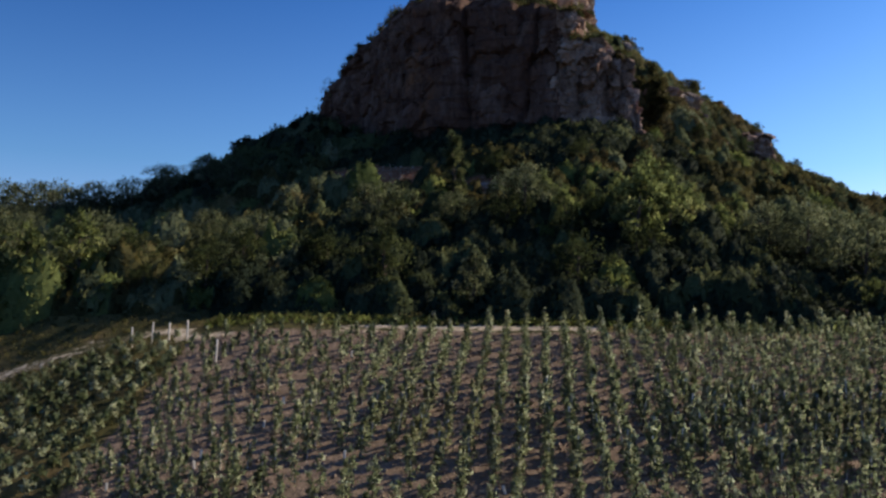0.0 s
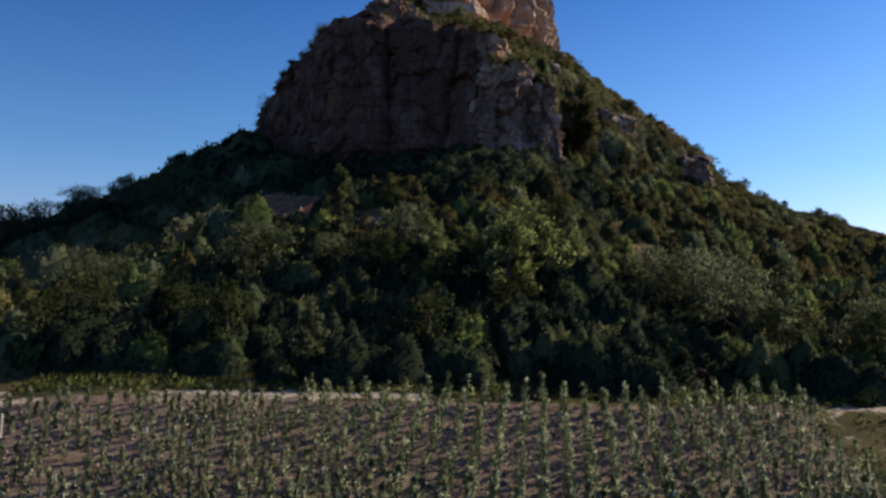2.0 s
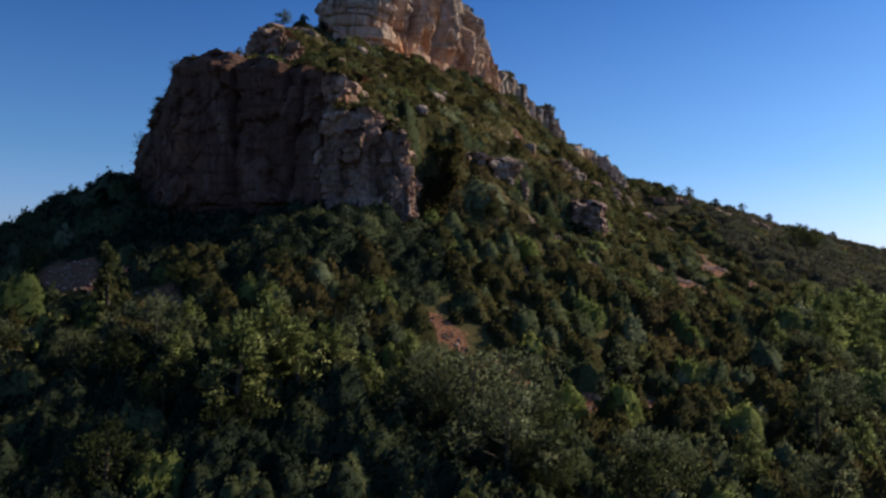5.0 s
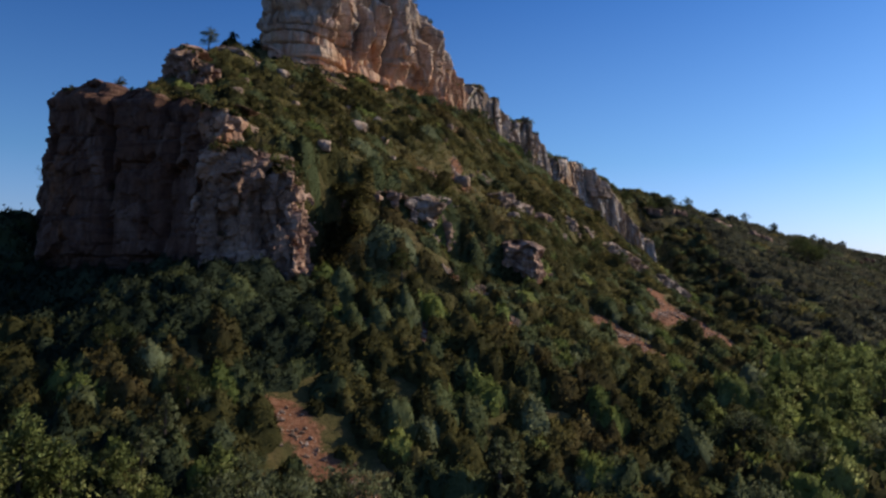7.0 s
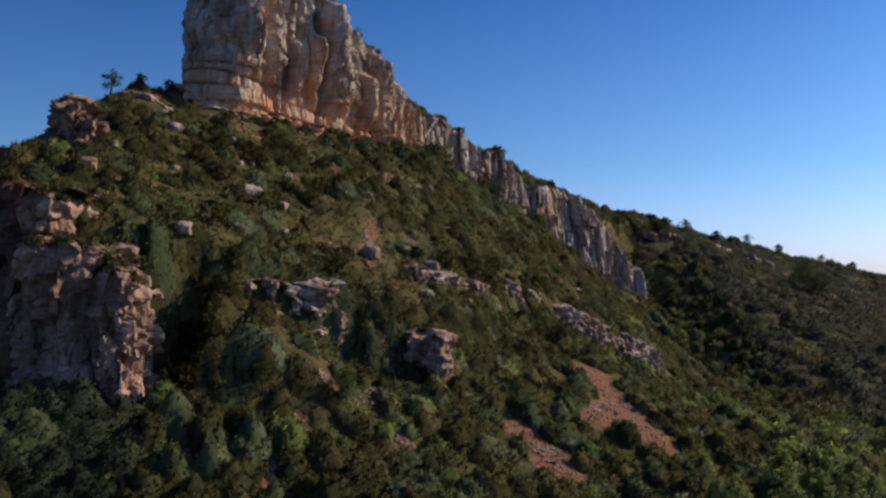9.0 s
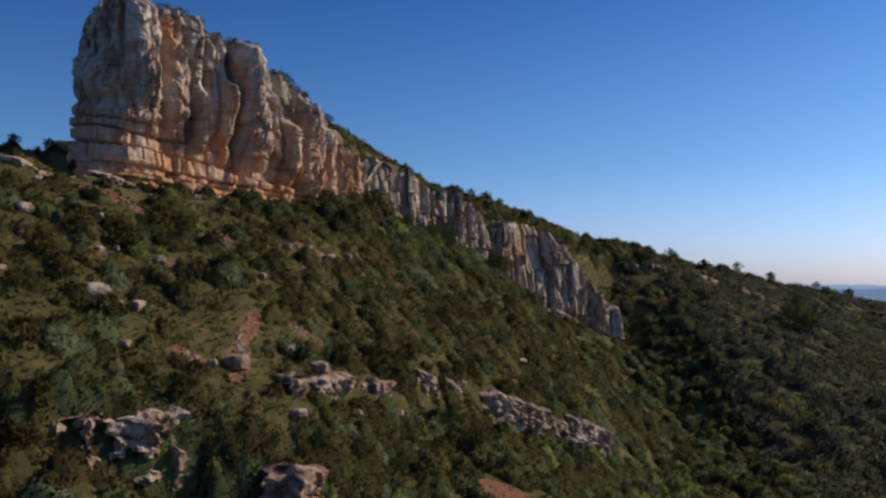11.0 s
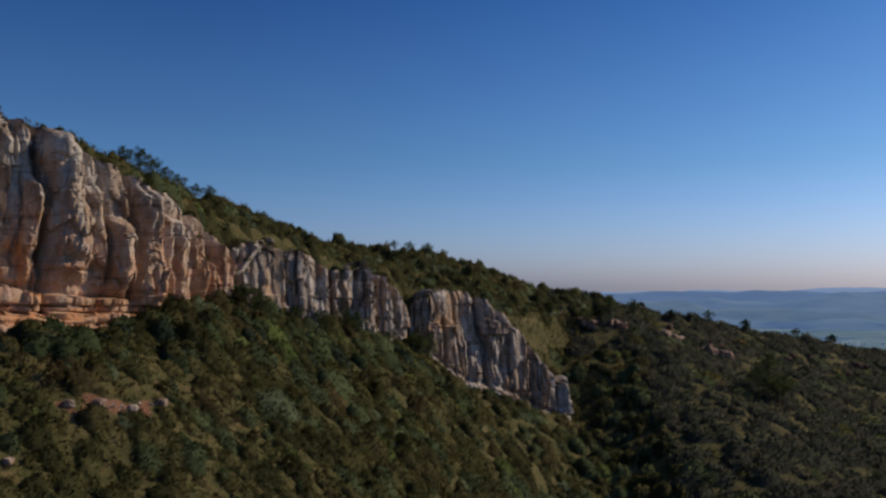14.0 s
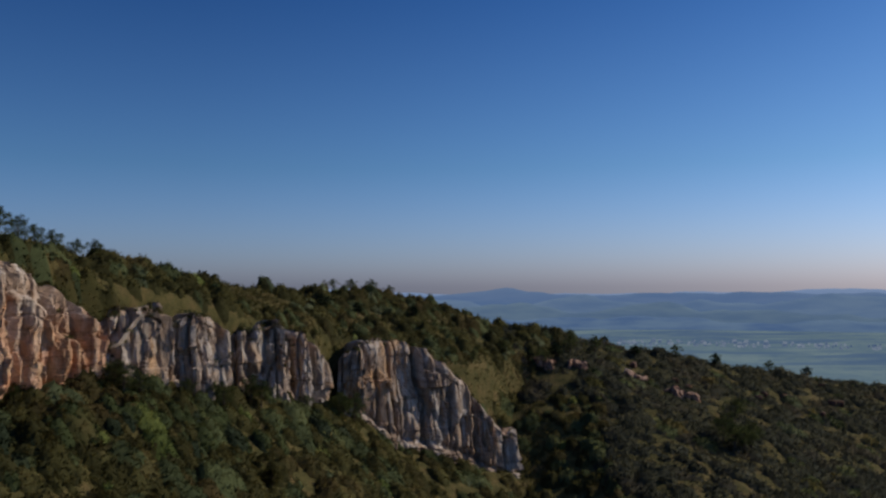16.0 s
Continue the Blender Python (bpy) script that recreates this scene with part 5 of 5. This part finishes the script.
def tree(name, label, height, spread, leaf, seed, leaves=1150, size=0.15, form="round", bare=0.28):
    """A tree at the origin: trunk with limbs, and a crown of many leaf clumps."""
    rng = np.random.default_rng(seed)
    root = thing(name, label, "shrub" if height < 2.5 else "tree", "shrubs of the open slope" if height < 2.5 else "trees of the wood")
    lean = rng.normal(0, 0.05, 2) * height
    axis_pts = [(0, 0, -0.5), (lean[0] * 0.2, lean[1] * 0.2, height * 0.3), (lean[0] * 0.7, lean[1] * 0.7, height * 0.65), (lean[0], lean[1], height * 0.95)]
    r0 = 0.022 * height + 0.03
    VS, FS, n = [], [], 0
    V, F = tube(axis_pts, [r0 * 1.2, r0, r0 * 0.55, r0 * 0.12])
    VS.append(V), FS.append(F)
    n = len(V)
    tips = []
    nl = 16 if form != "cone" else 22
    for k in range(nl):
        f = bare + (0.95 - bare) * (k + 0.5) / nl
        a = k * 2.4 + rng.normal(0, 0.3)
        wide = {"round": math.sin(math.pi * min(0.97, (f - bare) / (1 - bare) * 0.8 + 0.2)) ** 0.7, "cone": 1.05 - f, "tall": 0.75 * math.sin(math.pi * min(0.97, f * 0.75 + 0.2))}[form]
        ln = spread * wide * (0.75 + 0.4 * rng.random())
        start = np.array([lean[0] * f, lean[1] * f, height * f * 0.9])
        end = start + np.array([math.cos(a) * ln, math.sin(a) * ln, (0.32 if form != "cone" else -0.05) * ln + 0.1 * rng.normal()])
        mid = 0.5 * (start + end) + (0, 0, 0.12 * ln)
        V, F = tube([start, mid, end], [r0 * 0.4 * (1.1 - f), r0 * 0.25 * (1.1 - f), 0.008], 5)
        VS.append(V), FS.append(F + n)
        n += len(V)
        tips += [end, mid]
    tips.append(np.array(axis_pts[-1]))
    part("trunk", mesh_of("trunk", np.concatenate(VS), np.concatenate(FS), [M_BARK], smoothed=True), root)
    C = np.array(tips) + rng.normal(0, 0.10 * spread, (len(tips), 3))
    R = spread * (0.24 + 0.16 * rng.random(len(C))) * (0.75 if form == "cone" else 1.0)
    me = foliage(C, R, R * 0.85, np.full(len(C), int(2.2 * leaves / len(C))), size * 0.8, np.zeros(len(C), int), [leaf], seed + 3, up=0.7, shell=0.3)
    part("crown", me, root)
    return root


def plant(proto, x, y, turn, scale, sink=0.1):
    return copy_thing(proto, pose(x, y, z_at(x, y) - sink, 0, 0, turn) @ Matrix.Scale(scale, 4))


T_OAK = tree("oak_tree", "bushy dark green oak at the edge of the wood", 5.2, 2.3, L_OAK, 31, 950)
T_BRIGHT = tree("maple_tree", "leafy tree with fresh yellow-green crown", 7.0, 2.5, L_MAPLE, 32, 1150, 0.19, "tall", 0.2)
T_WILLOW = tree("willow_tree", "broad grey-green bushy willow", 6.0, 3.4, L_GREY, 33, 1300, 0.17, "round", 0.12)
T_SAPLING = tree("sapling_tree", "slender young tree with sparse green leaves", 4.4, 1.2, L_GREY, 34, 600, 0.14, "tall", 0.15)
T_CONIFER = tree("fir_tree", "narrow pale green conifer", 6.5, 2.0, L_WOOD, 35, 1500, 0.16, "cone", 0.1)
T_PINE = tree("pine_tree", "dark pine standing on the flank", 4.2, 1.6, L_PINE, 36, 800, 0.17, "round", 0.3)
T_THIN = tree("hawthorn_tree", "thin bare-limbed little tree on the ridge", 4.5, 1.4, L_GREY, 37, 480, 0.13, "round", 0.48)
T_SHRUB = tree("juniper_shrub", "low dark green juniper bush on the open slope", 1.9, 1.15, L_SCRUB, 38, 330, 0.15, "round", 0.1)
PROTO = {T_SHRUB: (30, 140), T_OAK: (-52, 60), T_BRIGHT: (14.3, 62.3), T_WILLOW: (30.5, 61), T_SAPLING: (2.0, 54.0), T_CONIFER: (0.9, 75.0), T_PINE: (-33.4, 136.5), T_THIN: (-1.3, 140.3)}
for ob, (x, y) in PROTO.items():
    ob.location = (x, y, z_at(x, y) - 0.1)
trng = np.random.default_rng(91)
WOOD_TREES = [(17.5, 65, T_BRIGHT, 0.72), (5, 79, T_OAK, 0.6), (13, 80, T_OAK, 0.55), (20, 76, T_OAK, 0.6), (-12, 76, T_SAPLING, 1.0), (-14, 74, T_SAPLING, 0.95), (52, 64, T_BRIGHT, 0.6), (44, 66, T_SAPLING, 0.8), (38, 72, T_SAPLING, 0.9), (56, 75, T_WILLOW, 0.75), (5, 67, T_OAK, 0.8), (-4, 70, T_OAK, 0.7), (28.5, 66, T_WILLOW, 1.05), (26, 67.5, T_WILLOW, 0.85), (31.5, 70, T_WILLOW, 0.9), (15.4, 64.5, T_BRIGHT, 1.0), (9.5, 66, T_BRIGHT, 0.55), (14, 67.5, T_BRIGHT, 0.6), (17, 66, T_BRIGHT, 0.5), (11.7, 68, T_BRIGHT, 0.55), (19.7, 67, T_BRIGHT, 0.6), (21.8, 66.7, T_BRIGHT, 0.55), (24, 69.6, T_BRIGHT, 0.55), (8.4, 71.5, T_BRIGHT, 0.5), (52, 70, T_SAPLING, 1.0), (41, 78, T_SAPLING, 0.9), (20, 69, T_SAPLING, 0.9), (40, 77, T_SAPLING, 1.0)]
LEFT_TREES = [(-42, 101, T_WILLOW, 1.0), (-38, 102, T_WILLOW, 0.95), (-34, 104, T_WILLOW, 0.9), (-30, 106, T_WILLOW, 0.75), (-26, 103, T_WILLOW, 0.7), (-44, 106, T_OAK, 1.0), (-47, 104, T_WILLOW, 1.0), (-31.6, 132.5, T_PINE, 1.15), (-34, 62, T_WILLOW, 0.95), (-42, 64, T_BRIGHT, 0.7), (-27, 66, T_WILLOW, 0.85), (-50, 66, T_WILLOW, 1.0), (-20, 72, T_WILLOW, 0.7), (-38, 56, T_OAK, 0.9), (-30, 54.5, T_OAK, 0.7), (-53, 100, T_WILLOW, 1.15), (-49, 99, T_WILLOW, 1.1), (-45, 97, T_WILLOW, 1.05), (-40, 104, T_OAK, 0.8), (-36, 108, T_WILLOW, 0.75), (-57, 95, T_WILLOW, 0.95), (-32, 112, T_OAK, 0.7), (-26, 125, T_PINE, 0.45), (-19, 118, T_PINE, 0.5), (-28, 130, T_PINE, 0.45), (-22, 122, T_PINE, 0.4), (-27, 128, T_PINE, 0.4)]
EDGE_TREES = [(48, 58, T_SAPLING, 1.0), (33, 61, T_OAK, 0.75), (39, 60, T_OAK, 0.8), (9, 56.5, T_OAK, 0.85), (-4, 57, T_OAK, 0.9), (-16, 57, T_OAK, 0.7), (-10, 62, T_OAK, 0.7), (45, 62.7, T_BRIGHT, 0.5), (28.2, 55.1, T_BRIGHT, 0.35), (29.3, 54.9, T_BRIGHT, 0.38), (30.6, 54.6, T_BRIGHT, 0.32), (23, 55.3, T_OAK, 0.4)]
HOLLOW_TREES = [(60, 60, T_OAK, 0.9), (66, 66, T_OAK, 1.0), (70, 88, T_WILLOW, 0.9), (76, 94, T_BRIGHT, 0.9), (82, 90, T_BRIGHT, 0.8), (88, 99, T_WILLOW, 0.8), (79, 104, T_WILLOW, 0.9), (92, 110, T_BRIGHT, 0.9), (98, 104, T_OAK, 1.0), (73, 82, T_OAK, 1.0), (62, 84, T_SAPLING, 1.1), (86, 80, T_WILLOW, 0.9), (67, 100, T_BRIGHT, 0.8), (74, 100, T_BRIGHT, 0.85), (62, 92, T_BRIGHT, 0.7), (69, 94, T_BRIGHT, 0.8), (73, 110, T_BRIGHT, 0.8), (78, 101, T_BRIGHT, 0.9), (66, 108, T_BRIGHT, 0.65), (60, 96, T_BRIGHT, 0.55), (64, 96, T_BRIGHT, 0.8), (72, 104, T_BRIGHT, 0.75), (59, 90, T_WILLOW, 0.6), (64, 85, T_BRIGHT, 0.6), (57, 92, T_BRIGHT, 0.55), (68, 104, T_BRIGHT, 0.7), (70, 98, T_BRIGHT, 0.8), (76, 108, T_BRIGHT, 0.7)]
HOLLOW_TREES_MORE = [(66, 91, T_BRIGHT, 0.7), (61, 86, T_WILLOW, 0.55)]
VALLEY_TREES = [(100, 125, T_BRIGHT, 0.8), (108, 138, T_BRIGHT, 0.8), (95, 140, T_OAK, 0.9), (112, 160, T_BRIGHT, 0.7), (80, 113, T_BRIGHT, 0.8)]
CLIFF_TREES = [(104, 172, T_OAK, 0.8), (34.5, 191, T_THIN, 0.7), (30, 187, T_PINE, 0.5), (27, 178, T_PINE, 0.5), (35.5, 190, T_OAK, 0.7), (42.8, 205.5, T_OAK, 0.55), (45.8, 213.2, T_OAK, 0.75), (55.5, 232.5, T_OAK, 0.8), (54.5, 237, T_OAK, 0.8), (30.5, 177, T_OAK, 0.45), (135, 281, T_OAK, 1.3), (137.5, 283, T_OAK, 1.2), (139.5, 285, T_OAK, 1.3), (133, 284, T_OAK, 1.1), (62, 286, T_PINE, 0.8), (84, 300, T_OAK, 0.7), (90, 306, T_PINE, 0.8), (102, 330, T_OAK, 0.8), (112, 334, T_PINE, 0.8), (165, 357, T_OAK, 0.9), (178, 362, T_PINE, 1.0), (140, 300, T_OAK, 1.2), (46, 262, T_PINE, 0.9), (52, 270, T_PINE, 0.8), (56, 274, T_THIN, 0.7), (60, 278, T_THIN, 0.7), (37, 189.5, T_OAK, 0.8), (38.2, 191.5, T_OAK, 0.7)]
CLIFF_TREES_MORE = [(20.3, 184.5, T_OAK, 0.62), (20.6, 188.4, T_OAK, 0.76), (21.2, 192, T_OAK, 0.8), (21.6, 195.4, T_OAK, 0.68), (22.2, 199, T_OAK, 0.7), (23.2, 203, T_OAK, 0.6), (24, 207, T_OAK, 0.55), (44, 281, T_OAK, 0.55), (47, 287, T_OAK, 0.62), (51, 293, T_OAK, 0.7), (55, 298, T_OAK, 0.6), (41, 275, T_OAK, 0.5), (22.5, 170, T_OAK, 0.6), (24.5, 175.5, T_OAK, 0.7), (26, 179.5, T_OAK, 0.62), (28.5, 184, T_OAK, 0.85), (30, 188, T_OAK, 0.95), (28.5, 191, T_OAK, 0.9), (31.5, 193.5, T_OAK, 0.85), (26.5, 187, T_OAK, 0.9), (93, 305, T_OAK, 1.0), (97, 308.5, T_PINE, 1.1), (101, 313, T_OAK, 0.9), (108, 319, T_OAK, 0.9), (120, 327, T_PINE, 0.9), (133, 337, T_OAK, 0.8), (146, 345, T_PINE, 0.9), (40.6, 200.6, T_OAK, 0.5), (52, 222.5, T_OAK, 0.55), (44.5, 205, T_OAK, 0.75), (47.6, 212.8, T_OAK, 0.85), (56.5, 231.5, T_OAK, 0.85), (57.6, 235.5, T_OAK, 0.9)]
SLOPE_TREES = [(54, 138.5, T_OAK, 0.48), (56.7, 135.8, T_OAK, 0.5), (59.5, 134.6, T_OAK, 0.36), (44, 118.6, T_OAK, 0.4), (47, 121.5, T_OAK, 0.42), (50, 126, T_OAK, 0.4), (4, 146.5, T_PINE, 0.5), (1.5, 143, T_PINE, 0.42), (37, 104, T_OAK, 0.55), (31, 101, T_OAK, 0.5), (40, 128.5, T_PINE, 0.5), (-16, 113, T_PINE, 0.6), (-13, 108, T_PINE, 0.6)]
for x, y, p, sc in WOOD_TREES + LEFT_TREES + EDGE_TREES + HOLLOW_TREES + HOLLOW_TREES_MORE + VALLEY_TREES + CLIFF_TREES + CLIFF_TREES_MORE + SLOPE_TREES:
    plant(p, x, y, trng.random() * 360, sc * (0.92 + 0.16 * trng.random()))
for x, y in ((22.5, 172), (23, 177), (26, 182), (27, 189), (30, 196), (33, 202), (34, 207), (37, 213), (40, 218), (42, 224), (45, 230), (47, 236), (49, 243), (52, 249), (57, 253), (62, 256), (66, 260), (70, 264), (72, 270), (76, 276), (78, 284), (84, 300), (92, 312), (100, 322)):
    plant((T_OAK, T_OAK, T_PINE)[trng.integers(3)], x - 1 + 2 * trng.random(), y, trng.random() * 360, 0.36 + 0.24 * trng.random())
for k in range(150):  # bushes that stand clear of the low scrub
    x, y = 8 + 62 * trng.random(), 106 + 95 * trng.random()
    p, q = np.array([x]), np.array([y])
    if on_nose(p, q)[0] > 1.0 and inside(p, q, UPPER)[0] < -2.5 and not before_ledge(p, q)[0] and bare_mask(p, q)[0] < 0.3:
        plant(T_SHRUB, x, y, trng.random() * 360, 0.6 + 0.7 * trng.random() ** 2)
for k in range(60):  # bushes crowding the steep gap beside the buttress
    x, y = 23.8 + 3.2 * trng.random(), 99.5 + 8 * trng.random()
    if -4.5 < on_nose(np.array([x]), np.array([y]))[0] < 0.8 and k % 4 == 0:
        plant(T_SHRUB, x, y, trng.random() * 360, 0.7 + 0.6 * trng.random(), 0.3)
KINDS = [T_OAK, T_OAK, T_WILLOW, T_SAPLING, T_BRIGHT]
for k in range(70):  # the rest of the wood
    x, y = -55 + 112 * trng.random(), 54.5 + 22 * trng.random() ** 1.5
    if not (-18 < x < 28 and y < 60) and on_nose(np.array([x]), np.array([y]))[0] < -14 and bare_mask(np.array([x]), np.array([y]))[0] < 0.2:
        plant(KINDS[trng.integers(5 if x < -25 else 4)], x, y, trng.random() * 360, 0.45 + 0.4 * trng.random())


# ---- the vineyard ----
M_CLOD = Mat("dry_clod", 0.95, 0.05)
M_CLOD.color(M_CLOD.ramp(M_CLOD.pos.outputs["Random Per Island"], [(0.1, (0.14, 0.10, 0.075)), (0.6, (0.24, 0.18, 0.135)), (0.95, (0.30, 0.235, 0.18))]))
M_CLOD = M_CLOD.m


def box_mesh(name, x, y, z0, z1, mat):
    c = [(sx * x, sy * y, z) for z in (z0, z1) for sx, sy in ((-1, -1), (1, -1), (1, 1), (-1, 1))]
    c += [(0, 0, z1 + x)]
    f = [(0, 1, 5, 4), (1, 2, 6, 5), (2, 3, 7, 6), (3, 0, 4, 7)]
    me = bpy.data.meshes.new(name)
    me.from_pydata(c, [], f + [(4, 5, 8), (5, 6, 8), (6, 7, 8), (7, 4, 8)])
    me.materials.append(mat)
    return me


STAKE = box_mesh("stake", 0.022, 0.022, -0.2, 1.15, M_STAKE)
POST = box_mesh("post", 0.035, 0.035, -0.3, 1.15, M_STAKE)
SLEEVE = box_mesh("sleeve", 0.04, 0.04, 0.0, 0.3, M_SLEEVE)


def vine_leaves(seed, n=46):
    rng = np.random.default_rng(seed)
    k = 8
    C = np.stack([rng.normal(0, 0.06, k), rng.normal(0, 0.08, k), np.linspace(0.2, 1.28, k) + rng.normal(0, 0.04, k)], -1)
    R = np.linspace(0.27, 0.10, k)
    return foliage(C, R, R * 1.5, np.full(k, n // k), 0.092, np.zeros(k, int), [L_VINE], seed, up=0.9, shell=0.25, stray=0.5)


VINES = []
for k in range(6):
    root = thing("grapevine", "young leafy grapevine tied to a thin stake", "grapevine", "vines of the vineyard")
    V, F = tube([(0.05, 0, -0.1), (0.02, 0.03, 0.25), (0.03, 0.0, 0.55), (0.0, 0.02, 0.9)], [0.035, 0.03, 0.02, 0.01], 5)
    part("stem", mesh_of("stem", V, F, [M_BARK], smoothed=True), root)
    part("leaves", vine_leaves(700 + k, 176), root)
    part("stake", STAKE, root, "thin weathered wooden stake")
    root.location = (-12 + 1.07 * k, 32.0, z_at(-12 + 1.07 * k, 32.0))
    VINES.append(root)
vr = np.random.default_rng(17)
far_c, far_i = [], 0
for i in range(-4, 41):
    for j in range(-3, 20):
        x, y = -13.3 + 1.07 * i + 0.108 * (j - 8), 31.6 + 0.98 * j
        if field_mask(np.array([x]), np.array([y]))[0] < 0.5 or vr.random() < 0.13 + 0.15 * (x < -4) - 0.08 * (x > 12):
            continue
        x, y = x + vr.normal(0, 0.05), y + vr.normal(0, 0.14)
        sc = 0.66 + 0.022 * min(20.0, max(0.0, x + 12)) + 0.40 * vr.random() - 0.16 * smooth(42, 48, y)
        if 2 <= j <= 8 and x > -13:
            copy_thing(VINES[vr.integers(6)], pose(x, y, z_at(x, y), vr.normal(0, 4), vr.normal(0, 4), vr.random() * 360) @ Matrix.Scale(sc, 4))
        else:
            far_c.append((x, y, z_at(x, y), sc))
C, R, ST, FT = [], [], [], []
for x, y, z, sc in far_c:
    for f in range(6):
        C.append((x + vr.normal(0, 0.06), y + vr.normal(0, 0.08), z + (0.22 + 0.2 * f + vr.normal(0, 0.03)) * sc))
        R.append((0.27 - 0.030 * f) * sc)
    V, F = tube([(x + 0.03, y, z - 0.1), (x, y + 0.02, z + 0.5 * sc), (x, y, z + 1.12 * sc)], [0.03, 0.022, 0.012], 4)
    FT.append(F + sum(len(v) for v in ST))
    ST.append(V)
C, R = np.array(C), np.array(R)
tagged(new("vineyard_leaves", foliage(C, R, R * 1.3, np.full(len(C), 20), 0.094, np.zeros(len(C), int), [L_VINE], 801, up=0.9, shell=0.25, stray=0.5)), "leafy rows of young vines", "grapevines", kind="stuff")
tagged(new("vineyard_stems", mesh_of("stems", np.concatenate(ST), np.concatenate(FT), [M_BARK])), "thin woody vine stems and stakes", "grapevines", kind="stuff")

# clods of tilled earth between the rows
def clods(n, seed):
    rng = np.random.default_rng(seed)
    x, y = -13.5 + 43.5 * rng.random(n), 31 + 18 * rng.random(n)
    ok = field_mask(x, y) > 0.5
    x, y = x[ok], y[ok]
    r = 0.04 + 0.11 * rng.random(len(x)) ** 2
    base = np.array([(1, 0, 0), (0, 1, 0), (-1, 0, 0), (0, -1, 0), (0, 0, 0.9), (0, 0, -0.9)], float)
    a = rng.random(len(x)) * 6.28
    V = base[None] * (0.7 + 0.6 * rng.random((len(x), 6, 1))) * r[:, None, None]
    V = np.stack([V[..., 0] * np.cos(a)[:, None] - V[..., 1] * np.sin(a)[:, None], V[..., 0] * np.sin(a)[:, None] + V[..., 1] * np.cos(a)[:, None], V[..., 2]], -1)
    V = V + np.stack([x, y, land(x, y) + 0.25 * r], -1)[:, None]
    f = np.array([(0, 1, 4), (1, 2, 4), (2, 3, 4), (3, 0, 4), (1, 0, 5), (2, 1, 5), (3, 2, 5), (0, 3, 5)])
    F = (f[None] + 6 * np.arange(len(x))[:, None, None]).reshape(-1, 3)
    tagged(new("soil_clods", mesh_of("soil_clods", V.reshape(-1, 3), F, [M_CLOD])), "dry brown clods of tilled vineyard earth", "soil", kind="stuff")


clods(5000, 911)

# older, denser block beside the bank
bc = []
for i in range(12):
    for j in range(34):
        x, y = -25.5 + 1.1 * i + 0.05 * j, 31.5 + 0.52 * j
        if vr.random() > 0.22 and -27 < x < -14.2 and y < 48.4 - 0.25 * max(0, -17.5 - x):
            bc.append((x + vr.normal(0, 0.08), y + vr.normal(0, 0.1)))
bc = np.array(bc)
C = np.stack([bc[:, 0], bc[:, 1], land(bc[:, 0], bc[:, 1]) + 0.5], -1)
R = 0.17 + 0.12 * vr.random(len(C))
tagged(new("old_vine_rows", foliage(C, R, R * 1.4, np.full(len(C), 90), 0.09, np.zeros(len(C), int), [L_VINE], 803, up=0.5, shell=0.3)), "dense green rows of older vines", "grapevines", kind="stuff")

bc = np.array([(34.5 + 1.1 * i + 0.05 * j + vr.normal(0, 0.08), 37 + 0.72 * j + vr.normal(0, 0.1)) for i in range(14) for j in range(19) if vr.random() > 0.15])
C = np.stack([bc[:, 0], bc[:, 1], land(bc[:, 0], bc[:, 1]) + 0.5], -1)
R = 0.24 + 0.14 * vr.random(len(C))
tagged(new("side_vine_rows", foliage(C, R, R * 1.5, np.full(len(C), 90), 0.11, np.zeros(len(C), int), [L_VINE], 807, up=0.5, shell=0.3)), "green vine rows of the next plot", "grapevines", kind="stuff")

for x, y in ((-17.7, 48.4), (-16.6, 48.5), (-15.6, 48.4), (-14.6, 48.5), (-11.9, 44.7)):
    ob = new("vineyard_post", POST)
    ob.matrix_world = pose(x, y, z_at(x, y), vr.normal(0, 1.5), vr.normal(0, 1.5), 52)
    tagged(ob, "pale wooden vineyard post with a pointed top", "post", "posts at the vineyard corner")
for k in range(16):
    x, y = -13 + 24 * vr.random() ** 1.4, 32 + 15.5 * vr.random()
    ob = new("plant_sleeve", SLEEVE)
    ob.matrix_world = pose(x, y, z_at(x, y), vr.normal(0, 5), vr.normal(0, 5), 40)
    tagged(ob, "short white plastic sleeve round a new vine", "sleeve", "sleeves in the vineyard")
